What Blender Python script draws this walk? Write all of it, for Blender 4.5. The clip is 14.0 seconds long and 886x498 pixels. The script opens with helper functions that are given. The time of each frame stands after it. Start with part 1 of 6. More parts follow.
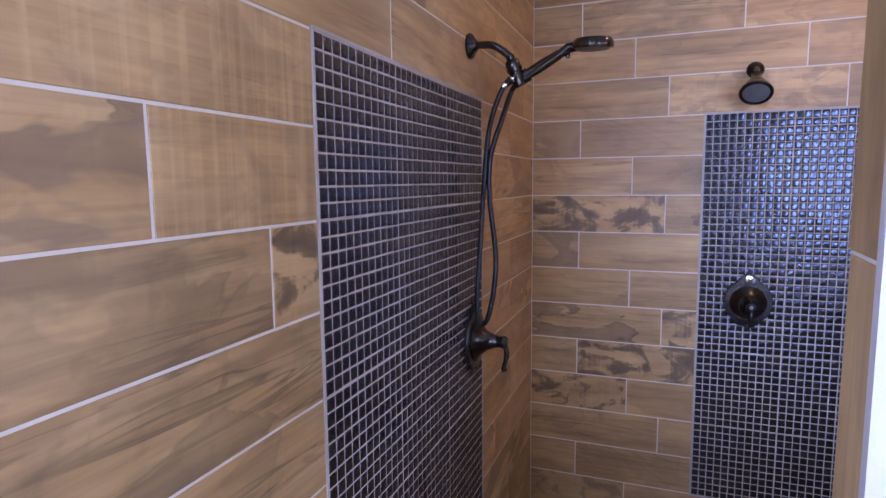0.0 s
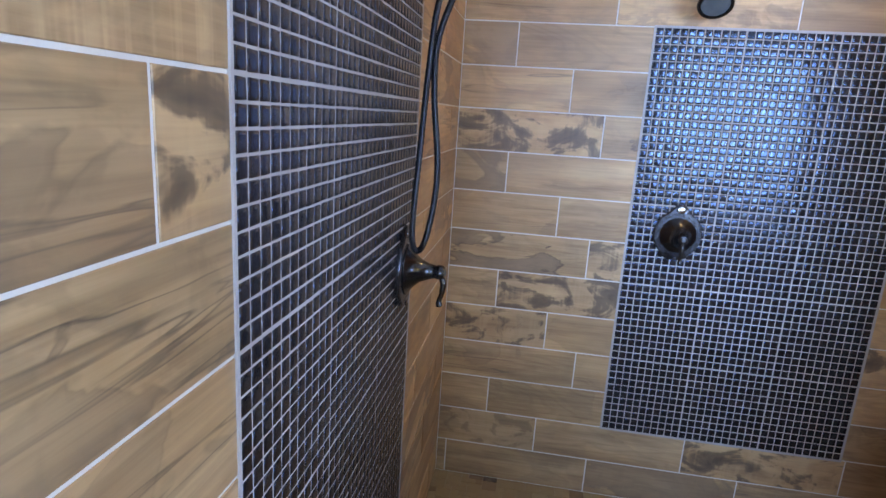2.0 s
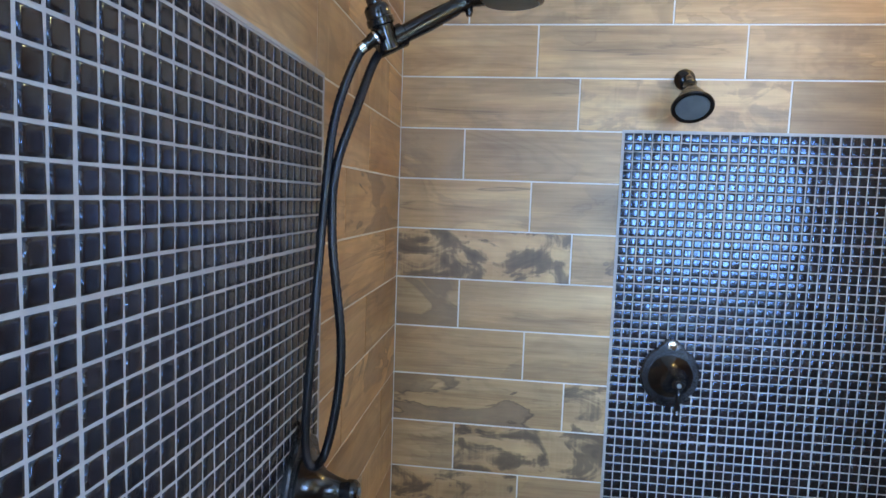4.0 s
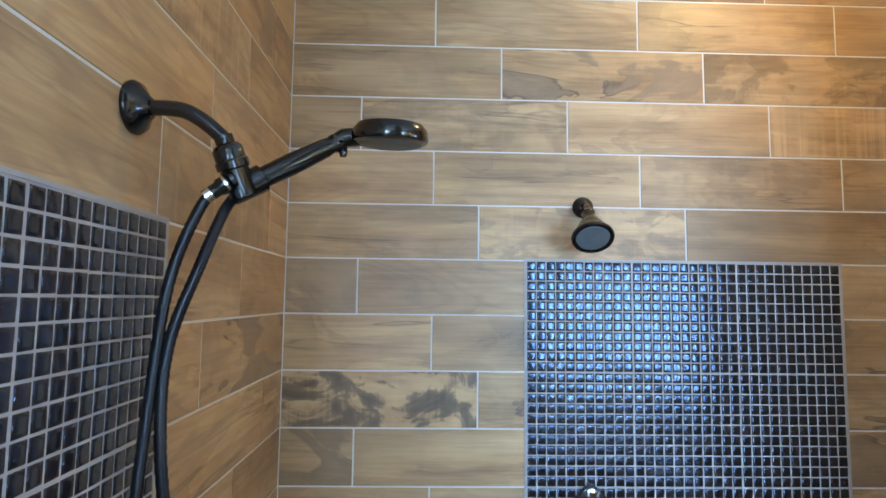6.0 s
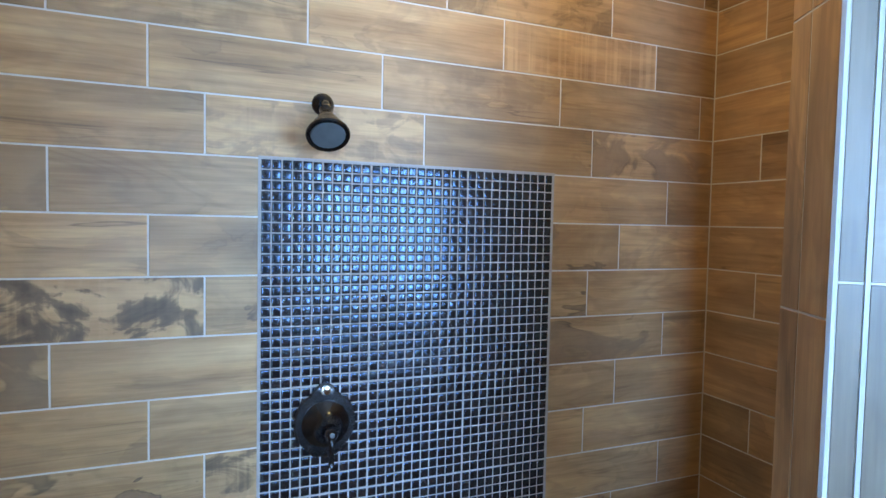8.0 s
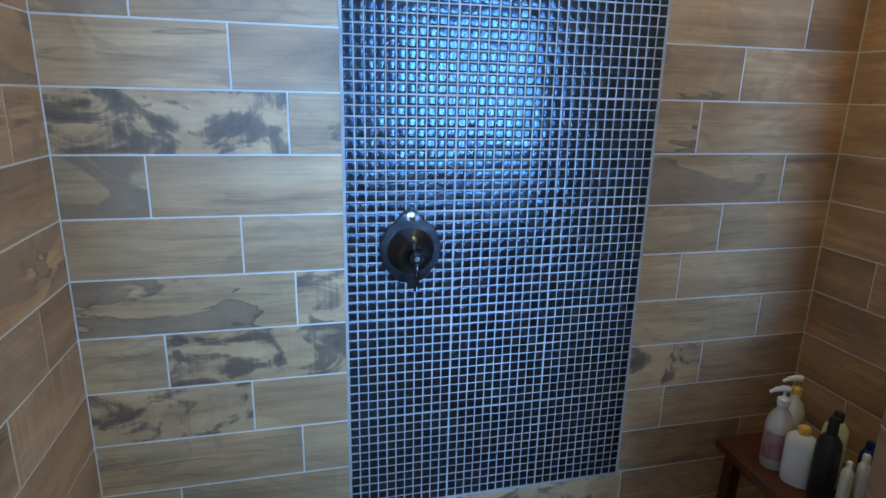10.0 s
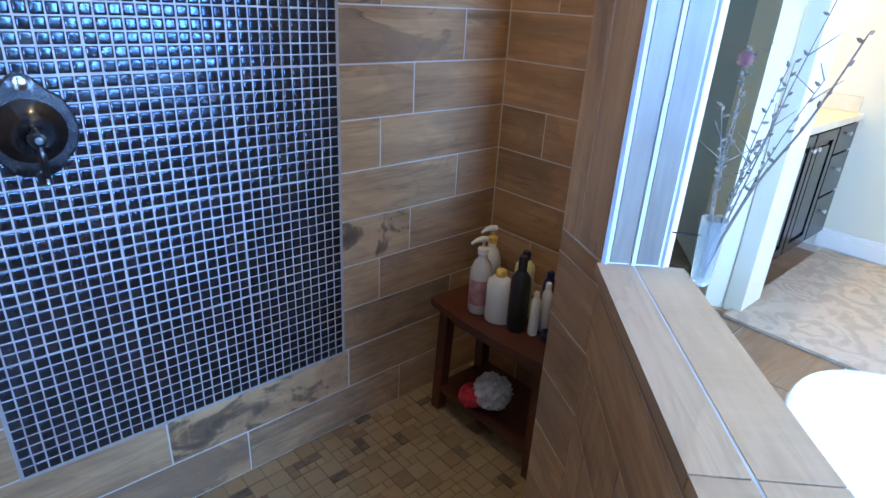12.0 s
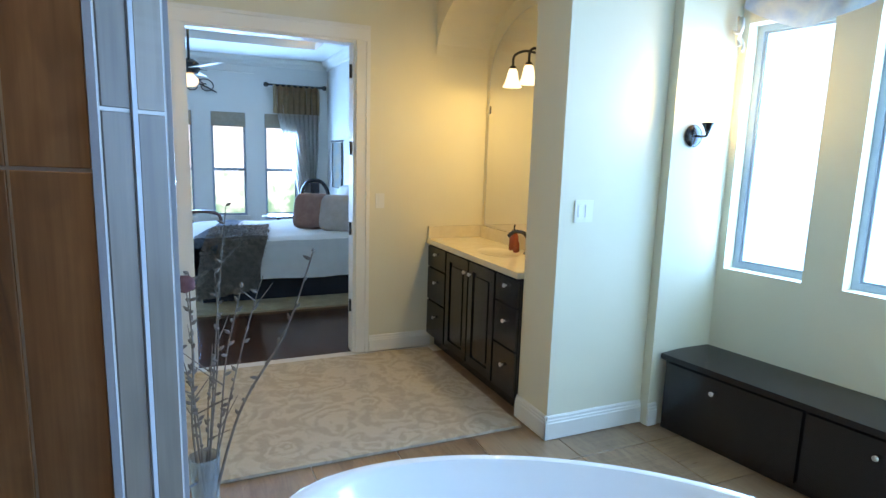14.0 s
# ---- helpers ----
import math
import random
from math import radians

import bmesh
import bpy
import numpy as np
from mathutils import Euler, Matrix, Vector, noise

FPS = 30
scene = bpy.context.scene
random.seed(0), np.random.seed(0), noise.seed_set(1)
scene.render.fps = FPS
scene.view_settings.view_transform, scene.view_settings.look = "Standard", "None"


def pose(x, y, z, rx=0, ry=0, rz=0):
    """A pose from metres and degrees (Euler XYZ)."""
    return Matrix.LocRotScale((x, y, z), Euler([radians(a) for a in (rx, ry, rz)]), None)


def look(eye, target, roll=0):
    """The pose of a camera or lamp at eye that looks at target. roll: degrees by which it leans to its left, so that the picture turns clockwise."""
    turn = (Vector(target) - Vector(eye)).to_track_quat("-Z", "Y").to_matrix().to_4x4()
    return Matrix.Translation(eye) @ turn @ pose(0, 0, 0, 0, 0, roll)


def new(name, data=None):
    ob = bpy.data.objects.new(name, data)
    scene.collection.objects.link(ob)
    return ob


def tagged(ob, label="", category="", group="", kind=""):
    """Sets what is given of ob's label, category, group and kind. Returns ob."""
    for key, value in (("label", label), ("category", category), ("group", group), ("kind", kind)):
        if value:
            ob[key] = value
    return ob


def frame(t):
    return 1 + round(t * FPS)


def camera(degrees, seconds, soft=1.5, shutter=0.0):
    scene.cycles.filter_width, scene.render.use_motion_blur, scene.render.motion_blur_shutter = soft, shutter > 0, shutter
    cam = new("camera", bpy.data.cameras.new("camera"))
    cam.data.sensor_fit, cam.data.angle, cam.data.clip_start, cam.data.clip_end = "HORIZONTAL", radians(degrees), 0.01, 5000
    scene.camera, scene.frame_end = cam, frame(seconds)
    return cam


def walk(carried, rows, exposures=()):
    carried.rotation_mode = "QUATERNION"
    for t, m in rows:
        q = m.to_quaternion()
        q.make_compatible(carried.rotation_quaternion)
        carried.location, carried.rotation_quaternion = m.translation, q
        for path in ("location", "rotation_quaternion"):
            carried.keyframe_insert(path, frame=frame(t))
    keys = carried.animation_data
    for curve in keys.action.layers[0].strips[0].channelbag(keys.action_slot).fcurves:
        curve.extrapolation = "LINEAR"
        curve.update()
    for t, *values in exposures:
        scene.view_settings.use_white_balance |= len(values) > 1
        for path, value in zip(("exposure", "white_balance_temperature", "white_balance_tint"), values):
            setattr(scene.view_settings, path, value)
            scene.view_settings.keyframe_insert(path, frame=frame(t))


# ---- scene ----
cam = camera(75.1, 14.0)
PATH = [
    (0, (0.552, -2.528, 1.645), (-0.165, -0.675, 1.412), -0.6),
    (0.5, (0.509, -2.494, 1.617), (-0.037, -0.593, 1.323), 1.3),
    (0.8, (0.462, -2.474, 1.585), (0.078, -0.541, 1.262), 2.4),
    (1, (0.422, -2.443, 1.584), (0.095, -0.499, 1.247), 1.9),
    (1.5, (0.347, -2.41, 1.563), (0.128, -0.454, 1.21), 3.4),
    (2, (0.324, -2.267, 1.552), (0.026, -0.344, 1.094), 3.6),
    (2.5, (0.361, -2.137, 1.567), (0.008, -0.204, 1.196), 4.7),
    (3, (0.367, -2.034, 1.585), (0.072, -0.081, 1.272), 4.0),
    (5.3, (0.355, -1.665, 1.79), (0.189, 0.327, 1.865), 0.0),
    (5.5, (0.363, -1.666, 1.793), (0.247, 0.327, 1.902), 0.1),
    (6, (0.402, -1.648, 1.782), (0.457, 0.344, 1.956), 0.7),
    (6.5, (0.44, -1.645, 1.777), (0.734, 0.321, 1.999), 1.5),
    (7, (0.477, -1.651, 1.795), (0.994, 0.27, 2.014), 1.2),
    (7.5, (0.525, -1.639, 1.79), (1.205, 0.242, 1.895), 0.5),
    (8, (0.556, -1.625, 1.732), (1.314, 0.225, 1.641), 1.15),
    (8.2, (0.554, -1.6, 1.712), (1.324, 0.242, 1.538), 1.7),
    (10.3, (0.593, -1.533, 1.535), (1.039, 0.31, 0.901), 1.6),
    (10.5, (0.602, -1.48, 1.501), (1.262, 0.248, 0.742), 2.2),
    (11, (0.58, -1.424, 1.44), (1.5, 0.055, 0.457), 4.7),
    (11.5, (0.655, -1.461, 1.391), (1.631, -0.091, 0.309), 4.2),
    (12, (0.711, -1.448, 1.453), (1.953, -0.101, 0.652), 3.2),
    (12.5, (0.773, -1.238, 1.488), (2.376, -0.235, 0.837), 1.7),
    (13, (0.871, -1.101, 1.521), (2.747, -0.594, 1.046), 0.8),
    (13.5, (0.924, -1.045, 1.552), (2.868, -1.211, 1.113), 1.7),
    (14, (0.845, -1.012, 1.596), (2.65, -1.811, 1.271), 1.7),
]
LIGHT = [(0, -0.95, 8900, 60), (1.2, -0.45, 8300, 40), (2, -0.36, 8000, 36), (3, -0.34, 7600, 26), (5.5, -0.44, 8100, 22), (7, -0.45, 7850, 17), (8, -0.40, 7250, 20), (10.5, -0.28, 5750, 14), (11, -0.08, 6050, 24), (11.5, 0.03, 6500, 36), (12, 0.1, 5950, 27), (12.5, -0.02, 6300, 20), (13.3, -0.46, 6750, 18), (14, -1.24, 7250, 22)]
walk(cam, [(t, look(eye, target, roll)) for t, eye, target, roll in PATH], LIGHT)

# ---- world, sun, lights, exposure ----
world = bpy.data.worlds.new("sky")
scene.world = world
world.use_nodes = True
_wn = world.node_tree.nodes
_sky = _wn.new("ShaderNodeTexSky")
_sky.sky_type = "NISHITA"
_sky.sun_disc = False
_sky.sun_elevation, _sky.sun_rotation = radians(48), radians(200)
world.node_tree.links.new(_sky.outputs[0], _wn["Background"].inputs[0])
_wn["Background"].inputs[1].default_value = 0.12


def lamp(name, kind, m, energy, colour, **more):
    data = bpy.data.lights.new(name, kind)
    data.energy, data.color = energy, colour
    if kind == "AREA":
        data.shape, data.size, data.size_y = "RECTANGLE", more["w"], more["h"]
    elif kind == "POINT":
        data.shadow_soft_size = more["r"]
    ob = new(name, data)
    ob.matrix_world = m
    return ob


DAY = (0.205, 0.50, 1.0)
BULB = (1.0, 0.79, 0.30)
W_BATH, W_WIDE, W_BULB, W_SCONCE, W_COVE, W_BED, W_CAN = 66, 640, 24, 26, 60, 190, 8.8


# ---- materials ----
def mat(name, rough=0.5, metal=0.0, base=(0.5, 0.5, 0.5)):
    m = bpy.data.materials.new(name)
    m.use_nodes = True
    b = m.node_tree.nodes["Principled BSDF"]
    b.inputs["Base Color"].default_value = (*base, 1)
    b.inputs["Roughness"].default_value = rough
    b.inputs["Metallic"].default_value = metal
    return m, m.node_tree, b


def node(nt, kind, **kw):
    n = nt.nodes.new(kind)
    for k, v in kw.items():
        n.inputs[k].default_value = v
    return n


def ramp(nt, fac, stops):
    n = nt.nodes.new("ShaderNodeValToRGB")
    el = n.color_ramp.elements
    while len(el) < len(stops):
        el.new(0.5)
    for e, (p, c) in zip(el, stops):
        e.position, e.color = p, (*c, 1)
    nt.links.new(fac, n.inputs[0])
    return n.outputs[0]


def mix(nt, fac, a, b, how="MIX"):
    n = nt.nodes.new("ShaderNodeMix")
    n.data_type, n.blend_type = "RGBA", how
    for sock, v in ((n.inputs[0], fac), (n.inputs[6], a), (n.inputs[7], b)):
        if isinstance(v, (int, float)):
            sock.default_value = v
        elif isinstance(v, tuple):
            sock.default_value = (*v, 1)
        else:
            nt.links.new(v, sock)
    return n.outputs[2]


def arith(nt, op, a, b):
    n = nt.nodes.new("ShaderNodeMath")
    n.operation = op
    for sock, v in zip(n.inputs, (a, b)):
        if isinstance(v, (int, float)):
            sock.default_value = v
        else:
            nt.links.new(v, sock)
    return n.outputs[0]


def noise_at(nt, vec, scale, detail=4, rough=0.55, dist=0.0):
    n = node(nt, "ShaderNodeTexNoise", Scale=scale, Detail=detail, Roughness=rough, Distortion=dist)
    nt.links.new(vec, n.inputs["Vector"])
    return n.outputs["Fac"]


def coords(nt, scale=(1, 1, 1), spread=0.0):
    """Object coordinates, shifted by chance from object to object."""
    tc = nt.nodes.new("ShaderNodeTexCoord")
    mp = nt.nodes.new("ShaderNodeMapping")
    mp.inputs["Scale"].default_value = scale
    nt.links.new(tc.outputs["Object"], mp.inputs["Vector"])
    if spread:
        info = nt.nodes.new("ShaderNodeObjectInfo")
        mul = nt.nodes.new("ShaderNodeVectorMath")
        mul.operation = "SCALE"
        mul.inputs[0].default_value = (1.0, 0.37, 0.71)
        nt.links.new(arith(nt, "MULTIPLY", info.outputs["Random"], spread), mul.inputs["Scale"])
        nt.links.new(mul.outputs[0], mp.inputs["Location"])
    return mp.outputs["Vector"]


def bump(nt, b, height, strength=0.2, dist=0.002):
    n = node(nt, "ShaderNodeBump", Strength=strength, Distance=dist)
    nt.links.new(height, n.inputs["Height"])
    nt.links.new(n.outputs[0], b.inputs["Normal"])


def chance(nt):
    return nt.nodes.new("ShaderNodeObjectInfo").outputs["Random"]


def wood_tile(name, tones, rough=0.38, smoke=0.5, prints=False):
    """Wood-look porcelain. Tones: dark grain, mid, light, lightest, burn, patch. With prints the object's colour says
    how much of each print a tile carries: smoke, torn patches, streaks, saw marks; else chance does."""
    m, nt, b = mat(name, rough)
    r = chance(nt)
    patch_tone = tones[5] if len(tones) > 5 else tones[0]

    def pick(k, lo, hi):
        return ramp(nt, arith(nt, "FRACT", arith(nt, "MULTIPLY", r, k), 0), [(lo, (0, 0, 0)), (hi, (1, 1, 1))])

    def times(*fs):
        out = fs[0]
        for f in fs[1:]:
            out = arith(nt, "MULTIPLY", out, f)
        return out

    def step(fac, lo, hi):
        return ramp(nt, fac, [(lo, (0, 0, 0)), (hi, (1, 1, 1))])

    if prints:
        info = nt.nodes.new("ShaderNodeObjectInfo")
        sep = nt.nodes.new("ShaderNodeSeparateColor")
        nt.links.new(info.outputs["Color"], sep.inputs[0])
        g_smoke, g_cloud, g_streak, g_saw = sep.outputs[0], sep.outputs[1], sep.outputs[2], info.outputs["Alpha"]
    else:
        g_smoke, g_cloud, g_streak, g_saw = times(pick(13.7, 0.70, 0.76), smoke), times(pick(7.3, 0.6, 0.7), smoke), pick(3.3, 0.2, 0.9), times(pick(13.7, 0.70, 0.76), 0.6)
    fine = noise_at(nt, coords(nt, (5, 130, 1), 90), 1.0, 4, 0.6)
    soft = noise_at(nt, coords(nt, (1.3, 7, 1), 60), 1.2, 4, 0.5, 0.4)
    drift = noise_at(nt, coords(nt, (2.2, 3.5, 1), 33), 1.0, 3, 0.5, 0.5)
    col = ramp(nt, soft, [(0.26, tones[0]), (0.38, tones[1]), (0.52, tones[2]), (0.66, tones[3])])
    col = mix(nt, times(step(drift, 0.50, 0.66), 0.42), col, patch_tone)
    col = mix(nt, times(ramp(nt, drift, [(0.30, (1, 1, 1)), (0.46, (0, 0, 0))]), 0.55), col, tones[3])
    grain = noise_at(nt, coords(nt, (2.0, 38, 1), 64), 1.0, 4, 0.6, 0.3)
    col = mix(nt, times(ramp(nt, grain, [(0.34, (1, 1, 1)), (0.50, (0, 0, 0))]), 0.34), col, tones[0])
    col = mix(nt, 0.16, col, ramp(nt, fine, [(0.38, tones[0]), (0.66, tones[3])]))
    # sweeping figure of the grain
    fig = noise_at(nt, coords(nt, (1.5, 6.5, 1), 21), 1.0, 2, 0.4, 0.4)
    rings = step(arith(nt, "SINE", arith(nt, "MULTIPLY", fig, 85.0), 0), 0.1, 1.0)
    col = mix(nt, times(rings, pick(29.3, 0.35, 0.6), 0.20), col, tones[0])
    # thin dark streaks that swell and die out along the grain
    hair = noise_at(nt, coords(nt, (1.6, 20, 1), 47), 1.0, 3, 0.5, 0.6)
    line = ramp(nt, hair, [(0.545, (0, 0, 0)), (0.575, (1, 1, 1)), (0.60, (0.25, 0.25, 0.25)), (0.72, (0, 0, 0))])
    reach = step(noise_at(nt, coords(nt, (3.0, 5, 1), 19), 1.0, 2, 0.5), 0.42, 0.60)
    col = mix(nt, times(line, reach, arith(nt, "ADD", arith(nt, "MULTIPLY", g_streak, 0.55), 0.12)), col, tones[4])
    band = step(noise_at(nt, coords(nt, (1.0, 11, 1), 71), 1.0, 3, 0.5, 0.8), 0.50, 0.72)
    col = mix(nt, times(band, g_streak, 0.62), col, patch_tone if not prints else (0.135, 0.082, 0.048))
    # torn patches with a dark rim here and there
    cloud = noise_at(nt, coords(nt, (2.6, 5.5, 1), 140), 1.0, 4, 0.55, 0.7)
    col = mix(nt, times(ramp(nt, cloud, [(0.50, (0, 0, 0)), (0.54, (1, 1, 1)), (0.78, (0.5, 0.5, 0.5))]), g_cloud, 0.80), col, patch_tone)
    rim = ramp(nt, cloud, [(0.492, (0, 0, 0)), (0.508, (1, 1, 1)), (0.53, (0.2, 0.2, 0.2)), (0.58, (0, 0, 0))])
    col = mix(nt, times(rim, reach, g_cloud, 0.75), col, tones[4])
    # saw marks and smoky burns
    saw = noise_at(nt, coords(nt, (75, 1.2, 1), 77), 1.0, 2, 0.5)
    col = mix(nt, times(step(saw, 0.48, 0.64), g_saw, 0.55), col, tones[3])
    pale = step(noise_at(nt, coords(nt, (5, 8, 1), 53), 1.0, 2, 0.5, 0.6), 0.45, 0.62)
    col = mix(nt, times(pale, g_smoke, 0.5), col, tones[3])
    burn = noise_at(nt, coords(nt, (6.0, 10, 1), 11), 1.0, 4, 0.55, 1.3)
    burnt = arith(nt, "ADD", burn, arith(nt, "MULTIPLY", arith(nt, "SUBTRACT", saw, 0.5), 0.14))
    col = mix(nt, times(ramp(nt, burnt, [(0.49, (0, 0, 0)), (0.57, (0.8, 0.8, 0.8)), (0.70, (1, 1, 1))]), g_smoke, 0.86), col, tones[4])
    tone = ramp(nt, arith(nt, "FRACT", arith(nt, "MULTIPLY", r, 5.1), 0), [(0, (0.80, 0.79, 0.78)), (0.35, (0.95, 0.94, 0.93)), (0.7, (1.04, 1.02, 1.0)), (1, (1.12, 1.09, 1.03))])
    col = mix(nt, 1.0, col, tone, "MULTIPLY")
    nt.links.new(col, b.inputs["Base Color"])
    nt.links.new(ramp(nt, fine, [(0.2, (rough - 0.05,) * 3), (0.9, (rough + 0.10,) * 3)]), b.inputs["Roughness"])
    bump(nt, b, fine, 0.08, 0.0008)
    return m


def mottled(name, a, c, scale=6.0, rough=0.6, metal=0.0, bumps=0.1, dist=0.002, fine=40.0):
    m, nt, b = mat(name, rough, metal)
    big = noise_at(nt, coords(nt), scale, 5)
    small = noise_at(nt, coords(nt), scale * fine, 3)
    col = mix(nt, ramp(nt, big, [(0.3, (0, 0, 0)), (0.7, (1, 1, 1))]), a, c)
    col = mix(nt, 0.25, col, ramp(nt, small, [(0.3, a), (0.7, c)]))
    nt.links.new(col, b.inputs["Base Color"])
    nt.links.new(ramp(nt, small, [(0.2, (max(rough - 0.07, 0.02),) * 3), (0.8, (min(rough + 0.07, 1),) * 3)]), b.inputs["Roughness"])
    bump(nt, b, small, bumps, dist)
    return m


WOOD = wood_tile("wood_look_tile", [(0.22, 0.112, 0.05), (0.43, 0.243, 0.118), (0.555, 0.332, 0.166), (0.65, 0.415, 0.225), (0.058, 0.040, 0.032), (0.26, 0.165, 0.105)], 0.42, prints=True)
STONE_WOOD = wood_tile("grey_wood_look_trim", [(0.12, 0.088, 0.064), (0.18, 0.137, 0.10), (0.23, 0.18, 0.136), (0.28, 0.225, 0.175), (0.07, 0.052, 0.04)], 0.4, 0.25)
FLOOR_WOOD = wood_tile("bath_floor_stone", [(0.17, 0.094, 0.05), (0.24, 0.142, 0.078), (0.30, 0.185, 0.104), (0.35, 0.225, 0.132), (0.10, 0.057, 0.034)], 0.3, 0.25)
GROUT = mottled("grout", (0.62, 0.58, 0.53), (0.70, 0.66, 0.61), 9, 0.85)
CAULK = mottled("edge_trim", (0.42, 0.43, 0.44), (0.50, 0.51, 0.52), 9, 0.35)
PAINT = mottled("wall_paint", (0.70, 0.638, 0.465), (0.73, 0.668, 0.495), 1.5, 0.7, bumps=0.25, dist=0.0012, fine=120)
CREAM = mottled("bedroom_paint", (0.66, 0.64, 0.58), (0.70, 0.68, 0.62), 1.5, 0.75, bumps=0.2, dist=0.001, fine=120)
WHITE = mottled("white_trim_paint", (0.74, 0.70, 0.62), (0.78, 0.75, 0.67), 3, 0.42)
CEIL = mottled("ceiling_paint", (0.75, 0.73, 0.68), (0.78, 0.76, 0.71), 2, 0.8, bumps=0.2)
BRONZE = mottled("oil_rubbed_bronze", (0.005, 0.005, 0.006), (0.013, 0.011, 0.010), 14, 0.18, 0.3, 0.03)
BRONZE.node_tree.nodes["Principled BSDF"].inputs["Specular IOR Level"].default_value = 0.8
BRONZE.node_tree.nodes["Principled BSDF"].inputs["Coat Weight"].default_value = 0.2
BRONZE.node_tree.nodes["Principled BSDF"].inputs["Coat Roughness"].default_value = 0.12
PLATE = mottled("rubbed_bronze_plate", (0.035, 0.036, 0.040), (0.075, 0.075, 0.080), 14, 0.26, 0.85, 0.03)
CHROME = mottled("chrome", (0.7, 0.7, 0.7), (0.8, 0.8, 0.8), 10, 0.12, 1.0, 0.02)
GREYFACE = mottled("spray_face", (0.10, 0.11, 0.11), (0.14, 0.15, 0.15), 30, 0.45)
ESPRESSO = mottled("espresso_cabinet", (0.007, 0.0055, 0.006), (0.015, 0.011, 0.011), 5, 0.2, bumps=0.02)
CHERRY = mottled("dark_cherry_wood", (0.04, 0.011, 0.007), (0.11, 0.03, 0.014), 7, 0.3, bumps=0.06)
TUBWHITE = mottled("acrylic_white", (0.80, 0.80, 0.79), (0.82, 0.82, 0.81), 2, 0.12, bumps=0.0)
COUNTER = mottled("cream_stone", (0.66, 0.56, 0.38), (0.74, 0.65, 0.47), 18, 0.22, bumps=0.02)
NICKEL = mottled("brushed_nickel", (0.55, 0.52, 0.47), (0.66, 0.63, 0.58), 20, 0.3, 1.0)


def mosaic_material():
    m, nt, b = mat("purple_glass_mosaic", 0.13)
    geo = nt.nodes.new("ShaderNodeNewGeometry")
    r = arith(nt, "FRACT", arith(nt, "ADD", geo.outputs["Random Per Island"], chance(nt)), 0)
    col = ramp(nt, r, [(0, (0.008, 0.005, 0.005)), (0.4, (0.013, 0.008, 0.008)), (0.75, (0.019, 0.012, 0.013)), (1, (0.030, 0.019, 0.016))])
    sm = noise_at(nt, coords(nt), 150, 3, 0.6, 0.6)
    col = mix(nt, ramp(nt, sm, [(0.45, (0, 0, 0)), (0.72, (0.5, 0.5, 0.5))]), col, (0.05, 0.037, 0.036))
    nt.links.new(col, b.inputs["Base Color"])
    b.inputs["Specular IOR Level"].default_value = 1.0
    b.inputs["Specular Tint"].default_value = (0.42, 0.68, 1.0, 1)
    bump(nt, b, noise_at(nt, coords(nt), 95, 2), 0.12, 0.0012)
    return m


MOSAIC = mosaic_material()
MOSAIC_GROUT = mottled("pale_mosaic_grout", (0.36, 0.32, 0.30), (0.44, 0.40, 0.38), 12, 0.7)


def pebble_material(name, stops):
    m, nt, b = mat(name, 0.42)
    geo = nt.nodes.new("ShaderNodeNewGeometry")
    r = arith(nt, "FRACT", arith(nt, "ADD", arith(nt, "MULTIPLY", geo.outputs["Random Per Island"], 3.1), chance(nt)), 0)
    n = noise_at(nt, coords(nt), 35, 4)
    col = mix(nt, ramp(nt, n, [(0.35, (0, 0, 0)), (0.7, (0.45, 0.45, 0.45))]), ramp(nt, r, stops), (0.27, 0.18, 0.10))
    nt.links.new(col, b.inputs["Base Color"])
    bump(nt, b, n, 0.2, 0.002)
    return m


PEBBLE = pebble_material("shower_floor_tile", [(0.0, (0.165, 0.098, 0.045)), (0.10, (0.235, 0.148, 0.070)), (0.22, (0.295, 0.200, 0.098)), (0.7, (0.325, 0.225, 0.112)), (1, (0.355, 0.250, 0.130))])
PEBBLE_DARK = pebble_material("dark_shower_floor_tile", [(0.0, (0.045, 0.030, 0.022)), (0.6, (0.085, 0.056, 0.038)), (1, (0.16, 0.10, 0.06))])
PEBBLE_GROUT = mottled("tan_floor_grout", (0.27, 0.185, 0.095), (0.32, 0.225, 0.12), 20, 0.85)


def glow(name, colour, strength):
    m = bpy.data.materials.new(name)
    m.use_nodes = True
    nt = m.node_tree
    nt.nodes.remove(nt.nodes["Principled BSDF"])
    e = node(nt, "ShaderNodeEmission", Strength=strength)
    e.inputs[0].default_value = (*colour, 1)
    nt.links.new(e.outputs[0], nt.nodes["Material Output"].inputs[0])
    return m


def glass(name, colour=(1, 1, 1), rough=0.0, ior=1.45):
    m, nt, b = mat(name, rough, 0, colour)
    b.inputs["Transmission Weight"].default_value = 1.0
    b.inputs["IOR"].default_value = ior
    return m


# ---- mesh helpers ----
def grow(bm, pts, faces):
    vs = [bm.verts.new(p) for p in pts]
    for f in faces:
        try:
            bm.faces.new([vs[i] for i in f])
        except ValueError:
            pass
    return vs


def box(bm, x0, x1, y0, y1, z0, z1, m=None):
    pts = [Vector((x, y, z)) for z in (z0, z1) for y in (y0, y1) for x in (x0, x1)]
    if m:
        pts = [m @ p for p in pts]
    return grow(bm, pts, [(0, 2, 3, 1), (4, 5, 7, 6), (0, 1, 5, 4), (1, 3, 7, 5), (3, 2, 6, 7), (2, 0, 4, 6)])


